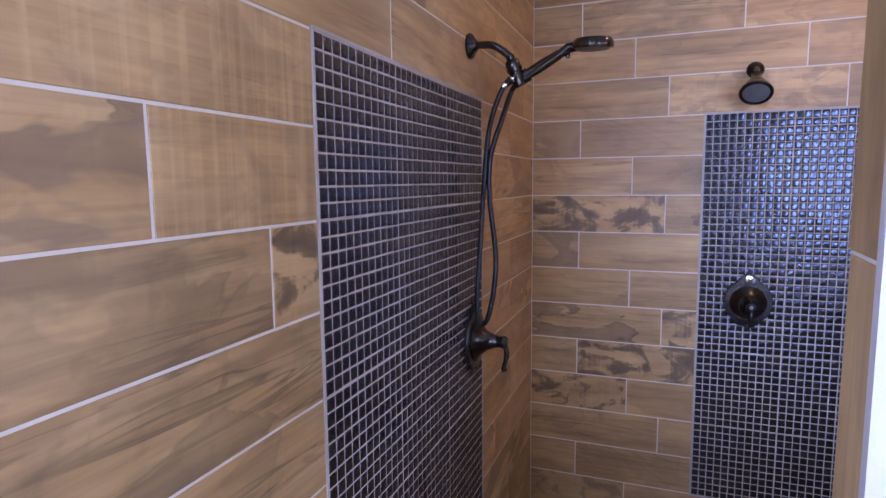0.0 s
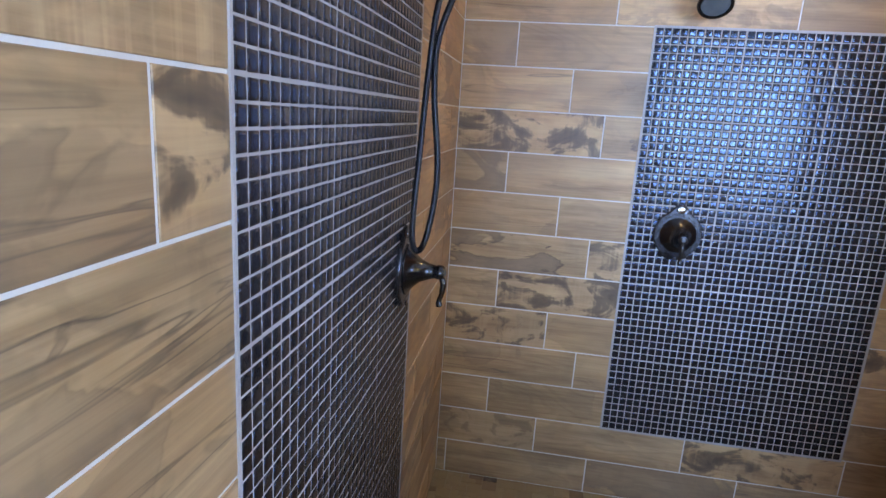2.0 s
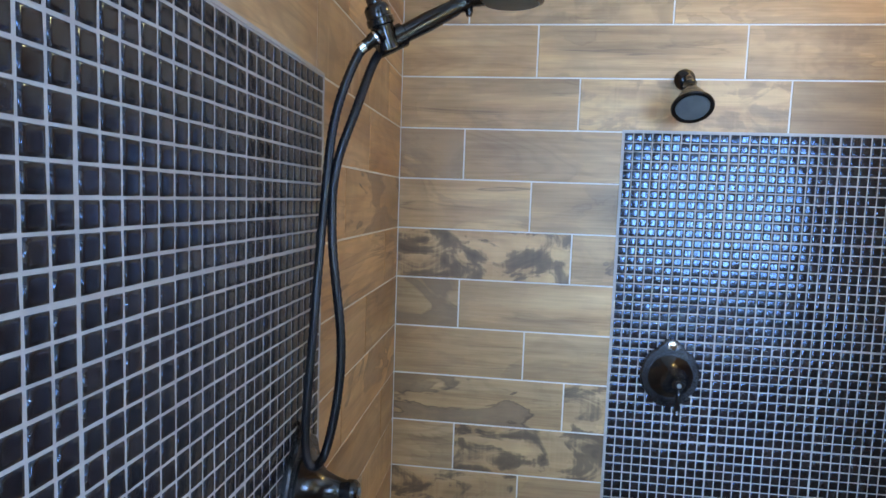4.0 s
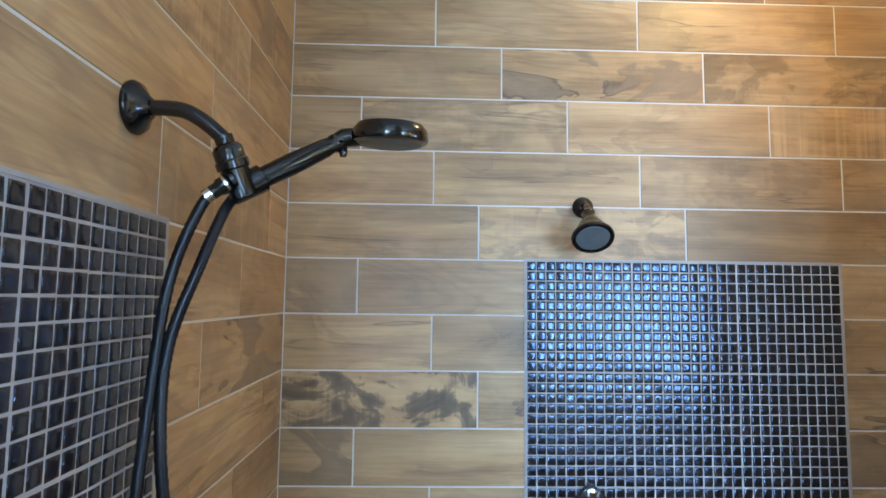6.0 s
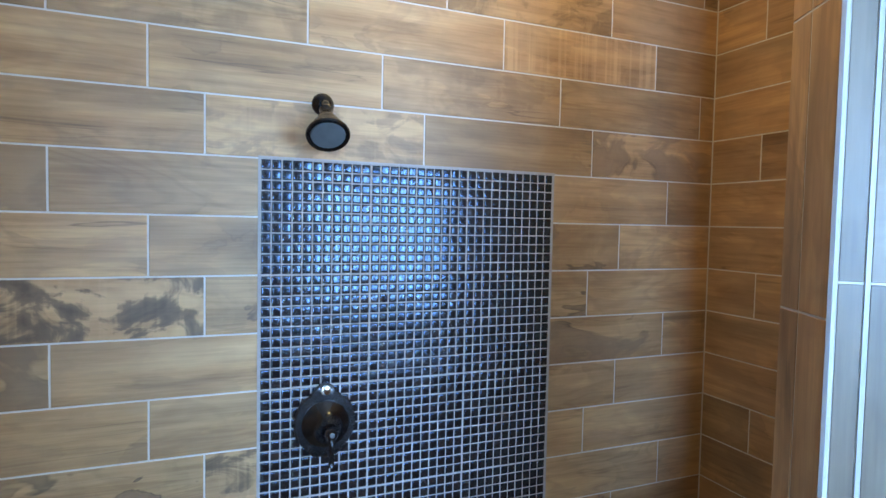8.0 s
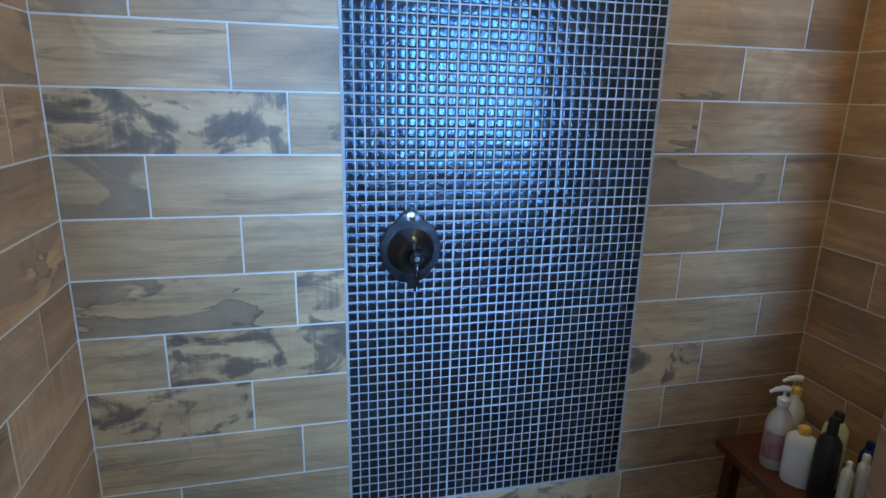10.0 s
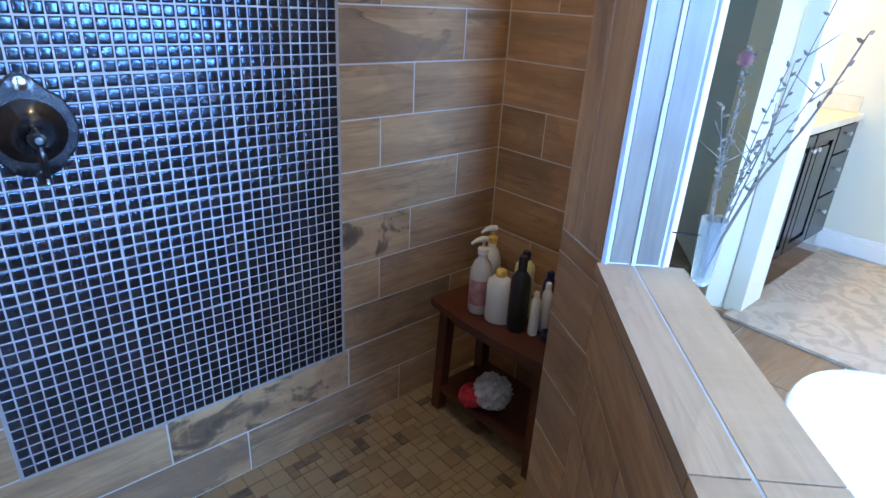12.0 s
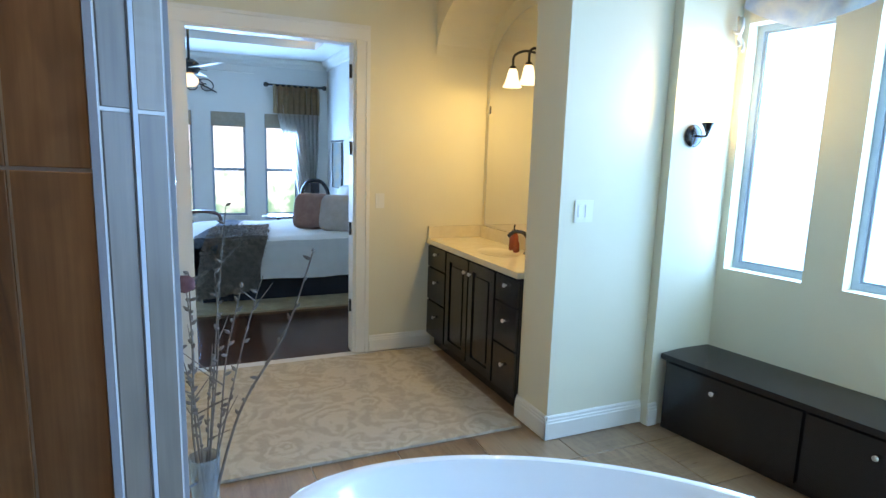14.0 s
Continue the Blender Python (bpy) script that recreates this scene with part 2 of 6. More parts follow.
def bevelled(bm, width, seg=2, angle=0.5):
    es = [e for e in bm.edges if len(e.link_faces) == 2 and e.calc_face_angle(0) > angle]
    bmesh.ops.bevel(bm, geom=es, offset=width, segments=seg, affect="EDGES", profile=0.6, clamp_overlap=True)
    return bm


def boxes(*spans, bevel=0.0, seg=2):
    bm = bmesh.new()
    for s in spans:
        box(bm, *s)
    if bevel:
        bevelled(bm, bevel, seg)
    return bm


def prism(bm, outline, z0, z1):
    """An upright block over a plan outline, given anticlockwise."""
    n = len(outline)
    lo = [bm.verts.new((x, y, z0)) for x, y in outline]
    hi = [bm.verts.new((x, y, z1)) for x, y in outline]
    bm.faces.new(lo[::-1])
    bm.faces.new(hi)
    for i in range(n):
        j = (i + 1) % n
        bm.faces.new((lo[i], lo[j], hi[j], hi[i]))


def lathe(bm, profile, steps=24, m=None, squash=(1, 1)):
    """A turned body: profile of (radius, height)."""
    rings = []
    for r, h in profile:
        if r < 1e-6:
            p = Vector((0, 0, h))
            rings.append([bm.verts.new(m @ p if m else p)])
        else:
            ring = []
            for i in range(steps):
                a = 2 * math.pi * i / steps
                p = Vector((r * squash[0] * math.cos(a), r * squash[1] * math.sin(a), h))
                ring.append(bm.verts.new(m @ p if m else p))
            rings.append(ring)
    for a, b in zip(rings, rings[1:]):
        for i in range(max(len(a), len(b))):
            j = (i + 1) % max(len(a), len(b))
            if len(a) == 1:
                bm.faces.new((a[0], b[j], b[i]))
            elif len(b) == 1:
                bm.faces.new((a[i], a[j], b[0]))
            else:
                bm.faces.new((a[i], a[j], b[j], b[i]))
    return bm


def tube(bm, pts, radius, steps=10, cap=True):
    """A round bar along points; radius is a number or one for each point."""
    pts = [Vector(p) for p in pts]
    rad = radius if isinstance(radius, (list, tuple)) else [radius] * len(pts)
    up = Vector((0.03, 0.05, 1)).normalized()
    rings = []
    for i, p in enumerate(pts):
        d = (pts[min(i + 1, len(pts) - 1)] - pts[max(i - 1, 0)]).normalized()
        a = d.cross(up)
        if a.length < 1e-3:
            a = d.cross(Vector((1, 0, 0)))
        a.normalize()
        b = d.cross(a)
        up = b if abs(b.dot(up)) > 0.2 else up
        rings.append([bm.verts.new(p + rad[i] * (math.cos(t) * a + math.sin(t) * b)) for t in (2 * math.pi * k / steps for k in range(steps))])
    for r, s in zip(rings, rings[1:]):
        best = min(range(steps), key=lambda o: (r[0].co - s[o].co).length)
        for k in range(steps):
            bm.faces.new((r[k], r[(k + 1) % steps], s[(k + 1 + best) % steps], s[(k + best) % steps]))
    if cap:
        bm.faces.new(rings[0])
        bm.faces.new(rings[-1][::-1])
    return bm


def curve(pts, n=8):
    """Points of a smooth line through the given ones."""
    pts = [Vector(p) for p in pts]
    out = []
    for i in range(len(pts) - 1):
        p0, p1, p2, p3 = pts[max(i - 1, 0)], pts[i], pts[i + 1], pts[min(i + 2, len(pts) - 1)]
        for k in range(n):
            t = k / n
            out.append(0.5 * ((2 * p1) + (p2 - p0) * t + (2 * p0 - 5 * p1 + 4 * p2 - p3) * t * t + (3 * p1 - p0 - 3 * p2 + p3) * t ** 3))
    return out + [pts[-1]]


def mesh_of(name, bm, material, smooth=False):
    bmesh.ops.recalc_face_normals(bm, faces=bm.faces[:])
    me = bpy.data.meshes.new(name)
    bm.to_mesh(me)
    bm.free()
    me.materials.append(material)
    if smooth:
        for p in me.polygons:
            p.use_smooth = True
        me.set_sharp_from_angle(angle=radians(40))
    return me


def part(name, bm, material, parent=None, label="", smooth=False, at=None):
    ob = new(name, mesh_of(name, bm, material, smooth))
    if at is not None:
        ob.matrix_basis = at
    if parent:
        ob.parent = parent
    if label:
        ob["label"] = label
    return ob


def thing(name, label, category, m=None, group="", kind=""):
    ob = new(name)
    ob.empty_display_size = 0.1
    if m is not None:
        ob.matrix_basis = m
    return tagged(ob, label, category, group, kind)


def single(name, bm, material, label, category, kind="", smooth=False, group="", at=None):
    return tagged(part(name, bm, material, None, "", smooth, at), label, category, group, kind)


# ---- the plan ----
ROW = 0.158            # one course of wall tile
LONG = 0.605           # one tile with its joint
BACK_X = 2.30          # inner width of the shower
TOP = 3.0
MID_Z0, MID_Z1 = 2 * ROW, 12 * ROW
C = (1.71, -0.75)      # inner corner beside the opening
S = (1.625, -0.912)    # edge of the opening
N = (0.93, -1.607)     # its other edge
P = (0.74, -1.797)     # end of the slanted wall
Q = (0.737, -1.925)
OUT = 2.70             # outer face of the slanted wall, x - y
SILL = 1.0


def on_out(p):
    """The point of the outer face across from p."""
    d = (OUT - (p[0] - p[1])) / 2
    return (p[0] + d, p[1] - d)


SO, NO = on_out(S), on_out(N)
DOOR_X = 5.19

# ---- large structure ----
def structure(name, bm, material, label, category, at=None):
    return single(name, bm, material, label, category, "structure", at=at)


floor_shower = structure("floor_shower", boxes((-0.02, 2.32, -1.93, 0.02, -0.10, -0.004)), PEBBLE_GROUT, "shower floor of small tan and brown stone tiles", "floor")
floor_bath = structure("floor_bath", boxes((-2.4, DOOR_X + 0.06, -5.1, 2.2, -0.14, -0.012)), GROUT, "bathroom floor of large brown stone tiles", "floor")
wall_west = structure("wall_west", boxes((-0.16, -0.0016, -3.1, 0.16, -0.1, TOP)), GROUT, "shower side wall in warm wood-look tile", "wall")
wall_north = structure("wall_north", boxes((-0.0016, 2.3016, 0.0016, 0.16, -0.1, TOP)), GROUT, "shower back wall in wood-look tile with pale grout", "wall")
wall_east = structure("wall_east", boxes((2.3016, 2.46, -0.543, 0.16, -0.1, TOP)), GROUT, "short shower wall in shaded wood-look tile", "wall")
CO = (SO[0] + 0.045, SO[1] + 0.02)


def moved(a, b, d):
    """The line a to b, moved by d to its left."""
    n = Vector((-(b[1] - a[1]), b[0] - a[0])).normalized() * d
    return (a[0] + n.x, a[1] + n.y), (b[0] + n.x, b[1] + n.y)


bm = bmesh.new()
prism(bm, [CO, (2.46, -0.665), (2.46, -0.545), (2.3, -0.545), C], -0.1, TOP)
structure("wall_corner", bm, PAINT, "tiled wall end between shower and bathroom", "wall")
bm = bmesh.new()
prism(bm, [S, SO, CO, C], SILL - 0.022, TOP)
column_far = structure("column_1", bm, GROUT, "column beside the shower opening, tiled upright", "column")
bm = bmesh.new()
prism(bm, [P, Q, NO, N], -0.1, TOP)
column_near = structure("column_2", bm, GROUT, "tiled column at the shower entrance", "column")
bm = bmesh.new()
prism(bm, [N, NO, SO, CO, C, S], -0.1, SILL - 0.022)
pony = structure("wall_half", bm, GROUT, "tiled half wall between shower and bathtub", "wall")
ceiling = structure("ceiling", boxes((-2.4, DOOR_X + 0.12, -5.1, 2.2, TOP, TOP + 0.1)), CEIL, "plain pale painted ceiling", "ceiling")
wall_door = structure("wall_door", boxes((DOOR_X, DOOR_X + 0.12, -3.55, -2.19, -0.1, TOP), (DOOR_X, DOOR_X + 0.12, -1.0, 2.2, -0.1, TOP), (DOOR_X, DOOR_X + 0.12, -2.19, -1.0, 2.41, TOP)), PAINT, "pale yellow painted wall with the bedroom doorway", "wall")
structure("wall_vanity", boxes((3.745, DOOR_X, -3.55, -3.29, -0.1, TOP)), PAINT, "pale yellow wall behind the vanity", "wall")
structure("wall_pier", bevelled(boxes((3.42, 3.74, -3.512, -2.83, -0.1, TOP)), 0.018, 3), PAINT, "pale painted wall end with a light switch", "wall")
WIN = Matrix.Translation((3.40, -3.96, 0)) @ Matrix.Rotation(radians(9), 4, "Z")
HOLES = ((-0.09, 0.45, 0.96), (-0.74, 0.45, 0.96), (-1.39, 0.45, 0.96), (-3.40, 1.7, 1.25))   # side nearer the corner, width, sill
bm = boxes((-5.85, 0.3, -0.14, 0, -0.1, 0.96), (-5.85, 0.3, -0.14, 0, 2.38, TOP))
x = 0.3
for a, w, sill in HOLES:
    box(bm, a, x, -0.14, 0, 0.96, 2.38)
    if sill > 1:
        box(bm, a - w, a, -0.14, 0, 0.96, sill)
    x = a - w
box(bm, -5.85, x, -0.14, 0, 0.96, 2.38)
structure("wall_window", bm, PAINT, "pale wall with tall narrow windows over the bench", "wall", WIN)
structure("wall_jog", bevelled(boxes((3.355, 3.62, -4.2, -3.514, -0.1, TOP)), 0.012, 3), PAINT, "pale wall beside the tub windows", "wall")
structure("wall_far_west", boxes((-2.4, -2.3, -5.1, -2.9, -0.1, TOP)), PAINT, "plain pale wall behind the entrance", "wall")
structure("wall_return", boxes((-2.3, -0.161, -3.0, -2.9, -0.1, TOP)), PAINT, "plain pale wall beside the shower", "wall")
structure("wall_end", bevelled(boxes((3.70, 3.95, -0.545, -0.455, -0.1, TOP)), 0.012, 3), PAINT, "pale painted wall end beside the other vanity", "wall")
# slanted wall with a closet door, left of the other vanity
SL = Matrix.Translation((3.71, -0.45, 0)) @ Matrix.Rotation(radians(39), 4, "Z")
structure("wall_slant", boxes((0, 0.34, 0, 0.1, -0.1, TOP), (1.10, 2.8, 0, 0.1, -0.1, TOP), (0.34, 1.10, 0, 0.1, 2.1, TOP)), PAINT, "pale slanted wall with a closet door", "wall", SL)
structure("wall_far_north", boxes((2.46, DOOR_X, 1.7, 1.8, -0.1, TOP)), PAINT, "plain pale wall", "wall")
structure("wall_outer", boxes((2.462, 2.478, -0.66, 1.7, -0.1, TOP)), PAINT, "plain pale wall behind the shower", "wall")
structure("wall_vanity_other", boxes((4.70, DOOR_X, 0.135, 0.235, -0.1, TOP)), PAINT, "pale yellow wall behind the other vanity", "wall")
# soffit with an arch over the vanity alcove
bm = bmesh.new()
arch = [(3.74, TOP), (3.74, 2.36)]
for i in range(17):
    a = math.pi * (1 - i / 16)
    arch.append((4.465 + 0.725 * math.cos(a), 2.36 + 0.42 * math.sin(a)))
arch += [(DOOR_X, TOP)]
lo = [bm.verts.new((x, -2.83, z)) for x, z in arch]
hi = [bm.verts.new((x, -3.289, z)) for x, z in arch]
for i in range(len(arch) - 1):
    bm.faces.new((lo[i], lo[i + 1], hi[i + 1], hi[i]))
mid = len(arch) // 2
for ring in (lo, hi):
    for i in range(1, len(arch) - 2):
        a, b = arch[i], arch[i + 1]
        top_a, top_b = bm.verts.new((a[0], ring[0].co.y, TOP)), bm.verts.new((b[0] + 1e-4, ring[0].co.y, TOP))
        bm.faces.new((ring[i], ring[i + 1], top_b, top_a))
structure("soffit", bm, PAINT, "arched painted soffit over the vanity alcove", "soffit")

# daylight and lamps
for a, w, sill in HOLES:
    lamp("window_daylight", "AREA", WIN @ Matrix.Translation((a - w / 2, -0.09, (sill + 2.38) / 2)) @ Matrix.Rotation(radians(90), 4, "X"), W_WIDE if w > 1 else W_BATH, DAY, w=w - 0.05, h=2.31 - sill)


# recessed ceiling light over the shower
CANLENS = glow("lit_lens", (1.0, 0.80, 0.52), 6.0)
can_s = thing("recessed_light", "round recessed ceiling light over the shower, lit", "ceiling light", Matrix.Translation((1.40, -0.50, TOP)))
part("trim_ring", lathe(bmesh.new(), [(0.06, -0.001), (0.085, -0.002), (0.09, -0.008), (0.065, -0.012), (0.06, -0.001)], 28), WHITE, can_s, "", True)
part("lens", lathe(bmesh.new(), [(0, -0.002), (0.06, -0.002), (0.055, -0.004), (0, -0.004)], 24), CANLENS, can_s, "glowing lens")
lamp("shower_can", "AREA", Matrix.Translation((1.40, -0.50, TOP - 0.03)), W_CAN, BULB, w=0.16, h=0.16)


# ---- tiles of the walls ----
def tile_mesh(length, height=ROW, thick=0.006, joint=0.0048, edge=0.0010):
    """One wall tile: length along x, height along y, face towards z."""
    bm = bmesh.new()
    a, b, e = length / 2 - joint / 2, height / 2 - joint / 2, edge
    pts = [(-a, -b, -thick), (a, -b, -thick), (a, b, -thick), (-a, b, -thick),
           (-a, -b, -e), (a, -b, -e), (a, b, -e), (-a, b, -e),
           (-a + e, -b + e, 0), (a - e, -b + e, 0), (a - e, b - e, 0), (-a + e, b - e, 0)]
    grow(bm, pts, [(0, 1, 5, 4), (1, 2, 6, 5), (2, 3, 7, 6), (3, 0, 4, 7), (4, 5, 9, 8), (5, 6, 10, 9), (6, 7, 11, 10), (7, 4, 8, 11), (8, 9, 10, 11)])
    return mesh_of("tile", bm, WOOD)


TILES = {}
# how much smoke, torn patch, streak and saw mark the prints carry: plain, streaked, dark, clouded, faintly smoked, burnt, sawn
PRINT = {"p": (0.06, 0.3, 0.3, 0), "s": (0.1, 0.3, 0.8, 0), "d": (0.22, 0.45, 1, 0), "c": (0.15, 1, 0.2, 0), "f": (0.5, 0.35, 0.1, 0.3), "m": (1, 0.3, 0, 0.3), "v": (0.25, 0.1, 0.2, 1)}
PICK = random.Random(8)


def lay(parent, origin, along, out, u0, u1, v0, v1, upright=False, material=None, kind=""):
    """One tile between u0 and u1 along the wall and v0 and v1 in height."""
    key = (round(u1 - u0, 3), round(v1 - v0, 3), material)
    if key not in TILES:
        TILES[key] = tile_mesh(v1 - v0, u1 - u0) if upright else tile_mesh(u1 - u0, v1 - v0)
        if material:
            TILES[key].materials.clear()
            TILES[key].materials.append(material)
    al, o = Vector((*along, 0)), Vector((*out, 0))
    up = Vector((0, 0, 1))
    c = Vector((*origin, 0)) + al * ((u0 + u1) / 2) + up * ((v0 + v1) / 2)
    turn = Matrix((up, -al, o)).transposed() if upright else Matrix((al, up, o)).transposed()
    if upright and turn.determinant() < 0:
        turn = Matrix((up, al, o)).transposed()
    if not upright and turn.determinant() < 0:
        turn = Matrix((-al, up, o)).transposed()
    ob = new("tile", TILES[key])
    ob.matrix_basis = Matrix.Translation(c) @ turn.to_4x4()
    ob.parent = parent
    ob.color = PRINT[kind or PICK.choice("pps" if upright else "ppppssscdv")]
    return ob


def course(parent, origin, along, out, row, joints, u0, u1, z_base=0.0, height=ROW, kinds=""):
    cuts = [u0] + sorted(j for j in joints if u0 + 0.02 < j < u1 - 0.02) + [u1]
    for i, (a, b) in enumerate(zip(cuts, cuts[1:])):
        lay(parent, origin, along, out, a, b, z_base + row * height, z_base + (row + 1) * height, kind=kinds[i] if i < len(kinds) else "")


def steps(first, u0, u1):
    n = math.floor((u0 - first) / LONG)
    return [first + LONG * k for k in range(n, n + int((u1 - u0) / LONG) + 3)]


PANEL_A = (0.688, 1.605)
PANEL_B = (-1.687, -0.758)
ROWS_UP = 18


# the prints seen on the back wall, left and right of the mosaic or along the whole course, and on the side wall
BACK_LEFT = {11: "cp", 10: "sp", 9: "mc", 8: "cp", 7: "sp", 6: "cm", 5: "pm", 4: "mp", 3: "sp", 2: "pp"}
BACK_RIGHT = {11: "pp", 10: "cd", 9: "cp", 8: "cd", 7: "ps", 6: "pp", 5: "pp", 4: "ms", 3: "ps", 2: "ds"}
BACK_ALONG = {0: "pscdp", 1: "fpmpp", 12: "sfsc", 13: "psdsp", 14: "pdpvp", 15: "scfsp", 16: "ppspd", 17: "spdps", 18: "pdspp"}
SIDE_NEAR = {11: "vm", 10: "cv", 9: "dm", 8: "ds", 7: "ss", 6: "dp"}


def tile_walls():
    # back wall; courses repeat in threes
    for r in range(ROWS_UP + 1):
        left = {0: 0.205, 1: 0.55, 2: 0.418}[(r + 1) % 3] if r != 15 else 0.615
        right = {0: 2.093, 1: 1.757, 2: 1.885}[(r + 1) % 3]
        if 2 <= r < 12:
            course(wall_north, (0, 0), (1, 0), (0, -1), r, [left], 0, PANEL_A[0], kinds=BACK_LEFT[r])
            course(wall_north, (0, 0), (1, 0), (0, -1), r, [right], PANEL_A[1], BACK_X, kinds=BACK_RIGHT[r])
        else:
            off = 0.095 if r == 0 else 0
            course(wall_north, (0, 0), (1, 0), (0, -1), r, steps(left + off, 0, BACK_X), 0, BACK_X, kinds=BACK_ALONG[r])
    # side wall
    for r in range(ROWS_UP + 1):
        j = {0: -0.385, 1: -0.18, 2: -0.59}[(r + 1) % 3]
        far = {0: -1.98, 1: -1.817, 2: -2.028}[r % 3] if r % 3 else -2.3
        if 2 <= r < 12:
            course(wall_west, (0, 0), (0, 1), (1, 0), r, [j], PANEL_B[1], 0)
            far = {10: -2.028, 9: -1.817, 11: -2.31, 8: -2.22}.get(r, {0: -2.22, 1: -2.028, 2: -1.817}[(r + 2) % 3])
            course(wall_west, (0, 0), (0, 1), (1, 0), r, [far, far - LONG], -2.75, PANEL_B[0], kinds="p" + SIDE_NEAR.get(r, "sp"))
        else:
            course(wall_west, (0, 0), (0, 1), (1, 0), r, steps(j, -2.75, 0), -2.75, 0)
    # short wall
    for r in range(ROWS_UP + 1):
        j = {0: [-0.205], 1: [-0.40], 2: []}[r % 3]
        course(wall_east, (BACK_X, 0), (0, 1), (-1, 0), r, j, -0.54, 0)
    # half wall under the opening
    al = Vector((S[0] - N[0], S[1] - N[1])).normalized()
    run = math.dist(S, N)
    inward = (-al.y, al.x)
    o = (N[0] + inward[0] * 0.002, N[1] + inward[1] * 0.002)
    for r in range(6):
        course(pony, o, al, inward, r, steps(run - {0: 0.12, 1: 0.32, 2: 0.52}[r % 3], 0, run), 0.0, run + 0.002)
    lay(pony, o, al, inward, 0.0, 0.36, 6 * ROW, SILL - 0.022)
    lay(pony, o, al, inward, 0.36, run, 6 * ROW, SILL - 0.022)
    # slanted return beside it and the column above, tiled upright
    al2 = Vector((C[0] - S[0], C[1] - S[1])).normalized()
    w = math.dist(C, S)
    in2 = (-al2.y, al2.x)
    o2 = (S[0] + in2[0] * 0.002, S[1] + in2[1] * 0.002)
    for r in range(6):
        lay(pony, o2, al2, in2, 0, w, r * ROW, (r + 1) * ROW)
    lay(pony, o2, al2, in2, 0, w, 6 * ROW, SILL)
    for z0, z1 in ((SILL, 1.565), (1.565, 1.565 + LONG), (1.565 + LONG, 1.565 + 2 * LONG)):
        lay(column_far, o2, al2, in2, 0, w * 0.58, z0, z1, True)
        lay(column_far, o2, al2, in2, w * 0.58, w, z0, z1, True)
    # jamb faces of the opening, in two upright strips
    d = Vector((SO[0] - S[0], SO[1] - S[1])).normalized()
    t = math.dist(S, SO)
    for base, side, parent in ((S, -1, column_far), (N, 1, column_near)):
        ou = (al.x * side, al.y * side)
        ob = (base[0] + ou[0] * 0.002, base[1] + ou[1] * 0.002)
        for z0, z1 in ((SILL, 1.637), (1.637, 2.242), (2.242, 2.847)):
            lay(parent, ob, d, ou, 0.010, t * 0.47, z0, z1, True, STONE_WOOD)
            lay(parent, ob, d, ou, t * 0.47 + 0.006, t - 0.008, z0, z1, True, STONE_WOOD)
        bm = bmesh.new()
        m = Matrix((((d.x, ou[0], 0, base[0]), (d.y, ou[1], 0, base[1]), (0, 0, 1, 0), (0, 0, 0, 1))))
        box(bm, t * 0.47 - 0.001, t * 0.47 + 0.006, 0.0, 0.0045, SILL, TOP)
        part("grout_line", bm, CAULK, parent, "pale glossy grout line", at=m)
    # entrance end and outer faces
    dq = Vector((Q[0] - P[0], Q[1] - P[1])).normalized()
    oe = (P[0] - 0.002, P[1])
    for z0, z1 in ((0, 0.36), (0.36, 0.965), (0.965, 1.565), (1.565, 2.17), (2.17, 2.775)):
        lay(column_near, oe, dq, (-1, 0), 0, math.dist(P, Q), z0, z1, True)
    dn = Vector((NO[0] - Q[0], NO[1] - Q[1])).normalized()
    outn = (dn.y, -dn.x)
    oq = (Q[0] + outn[0] * 0.002, Q[1] + outn[1] * 0.002)
    for i in range(24):
        course(column_near, oq, dn, outn, i, steps((i * 0.13) % 0.3, 0, 0.3), 0, math.dist(Q, NO), 0, 0.105)
    inp = (-al.y, al.x)
    op = (P[0] + inp[0] * 0.002, P[1] + inp[1] * 0.002)
    for r in range(ROWS_UP):
        course(column_near, op, al, inp, r, [], 0, math.dist(P, N))


def sill_tiles():
    al = Vector((S[0] - N[0], S[1] - N[1])).normalized()
    ou = Vector((al.y, -al.x))
    run = math.dist(S, N)
    top = thing("window_sill_shower", "tan stone-look sill capping the shower half wall", "sill", kind="structure")
    for a, b in ((0.0, 0.44), (0.443, run)):
        for w0, w1 in ((-0.012, 0.056), (0.061, 0.155)):
            bm = bmesh.new()
            box(bm, a, b, w0, w1, -0.022, 0)
            bevelled(bm, 0.005, 3)
            m = Matrix((((al.x, ou.x, 0, N[0]), (al.y, ou.y, 0, N[1]), (0, 0, 1, SILL), (0, 0, 0, 1))))
            part("sill_tile", bm, SILL_STONE, top, at=m)
    bm = bmesh.new()
    box(bm, 0, run, 0.055, 0.062, -0.022, -0.001)
    part("grout_line", bm, CAULK, top, "pale glossy grout line", at=m)


SILL_STONE = wood_tile("sill_tile_stone", [(0.40, 0.255, 0.145), (0.50, 0.335, 0.195), (0.57, 0.385, 0.23), (0.62, 0.43, 0.265), (0.20, 0.12, 0.07)], 0.32, 0.25)
sill_tiles()


def edge_strip(parent, p, z0, z1, w=0.011):
    bm = bmesh.new()
    box(bm, p[0] - w / 2, p[0] + w / 2, p[1] - w / 2, p[1] + w / 2, z0, z1)
    bevelled(bm, 0.004, 3)
    return part("edge_trim", bm, CAULK, parent, "pale metal tile edge trim")


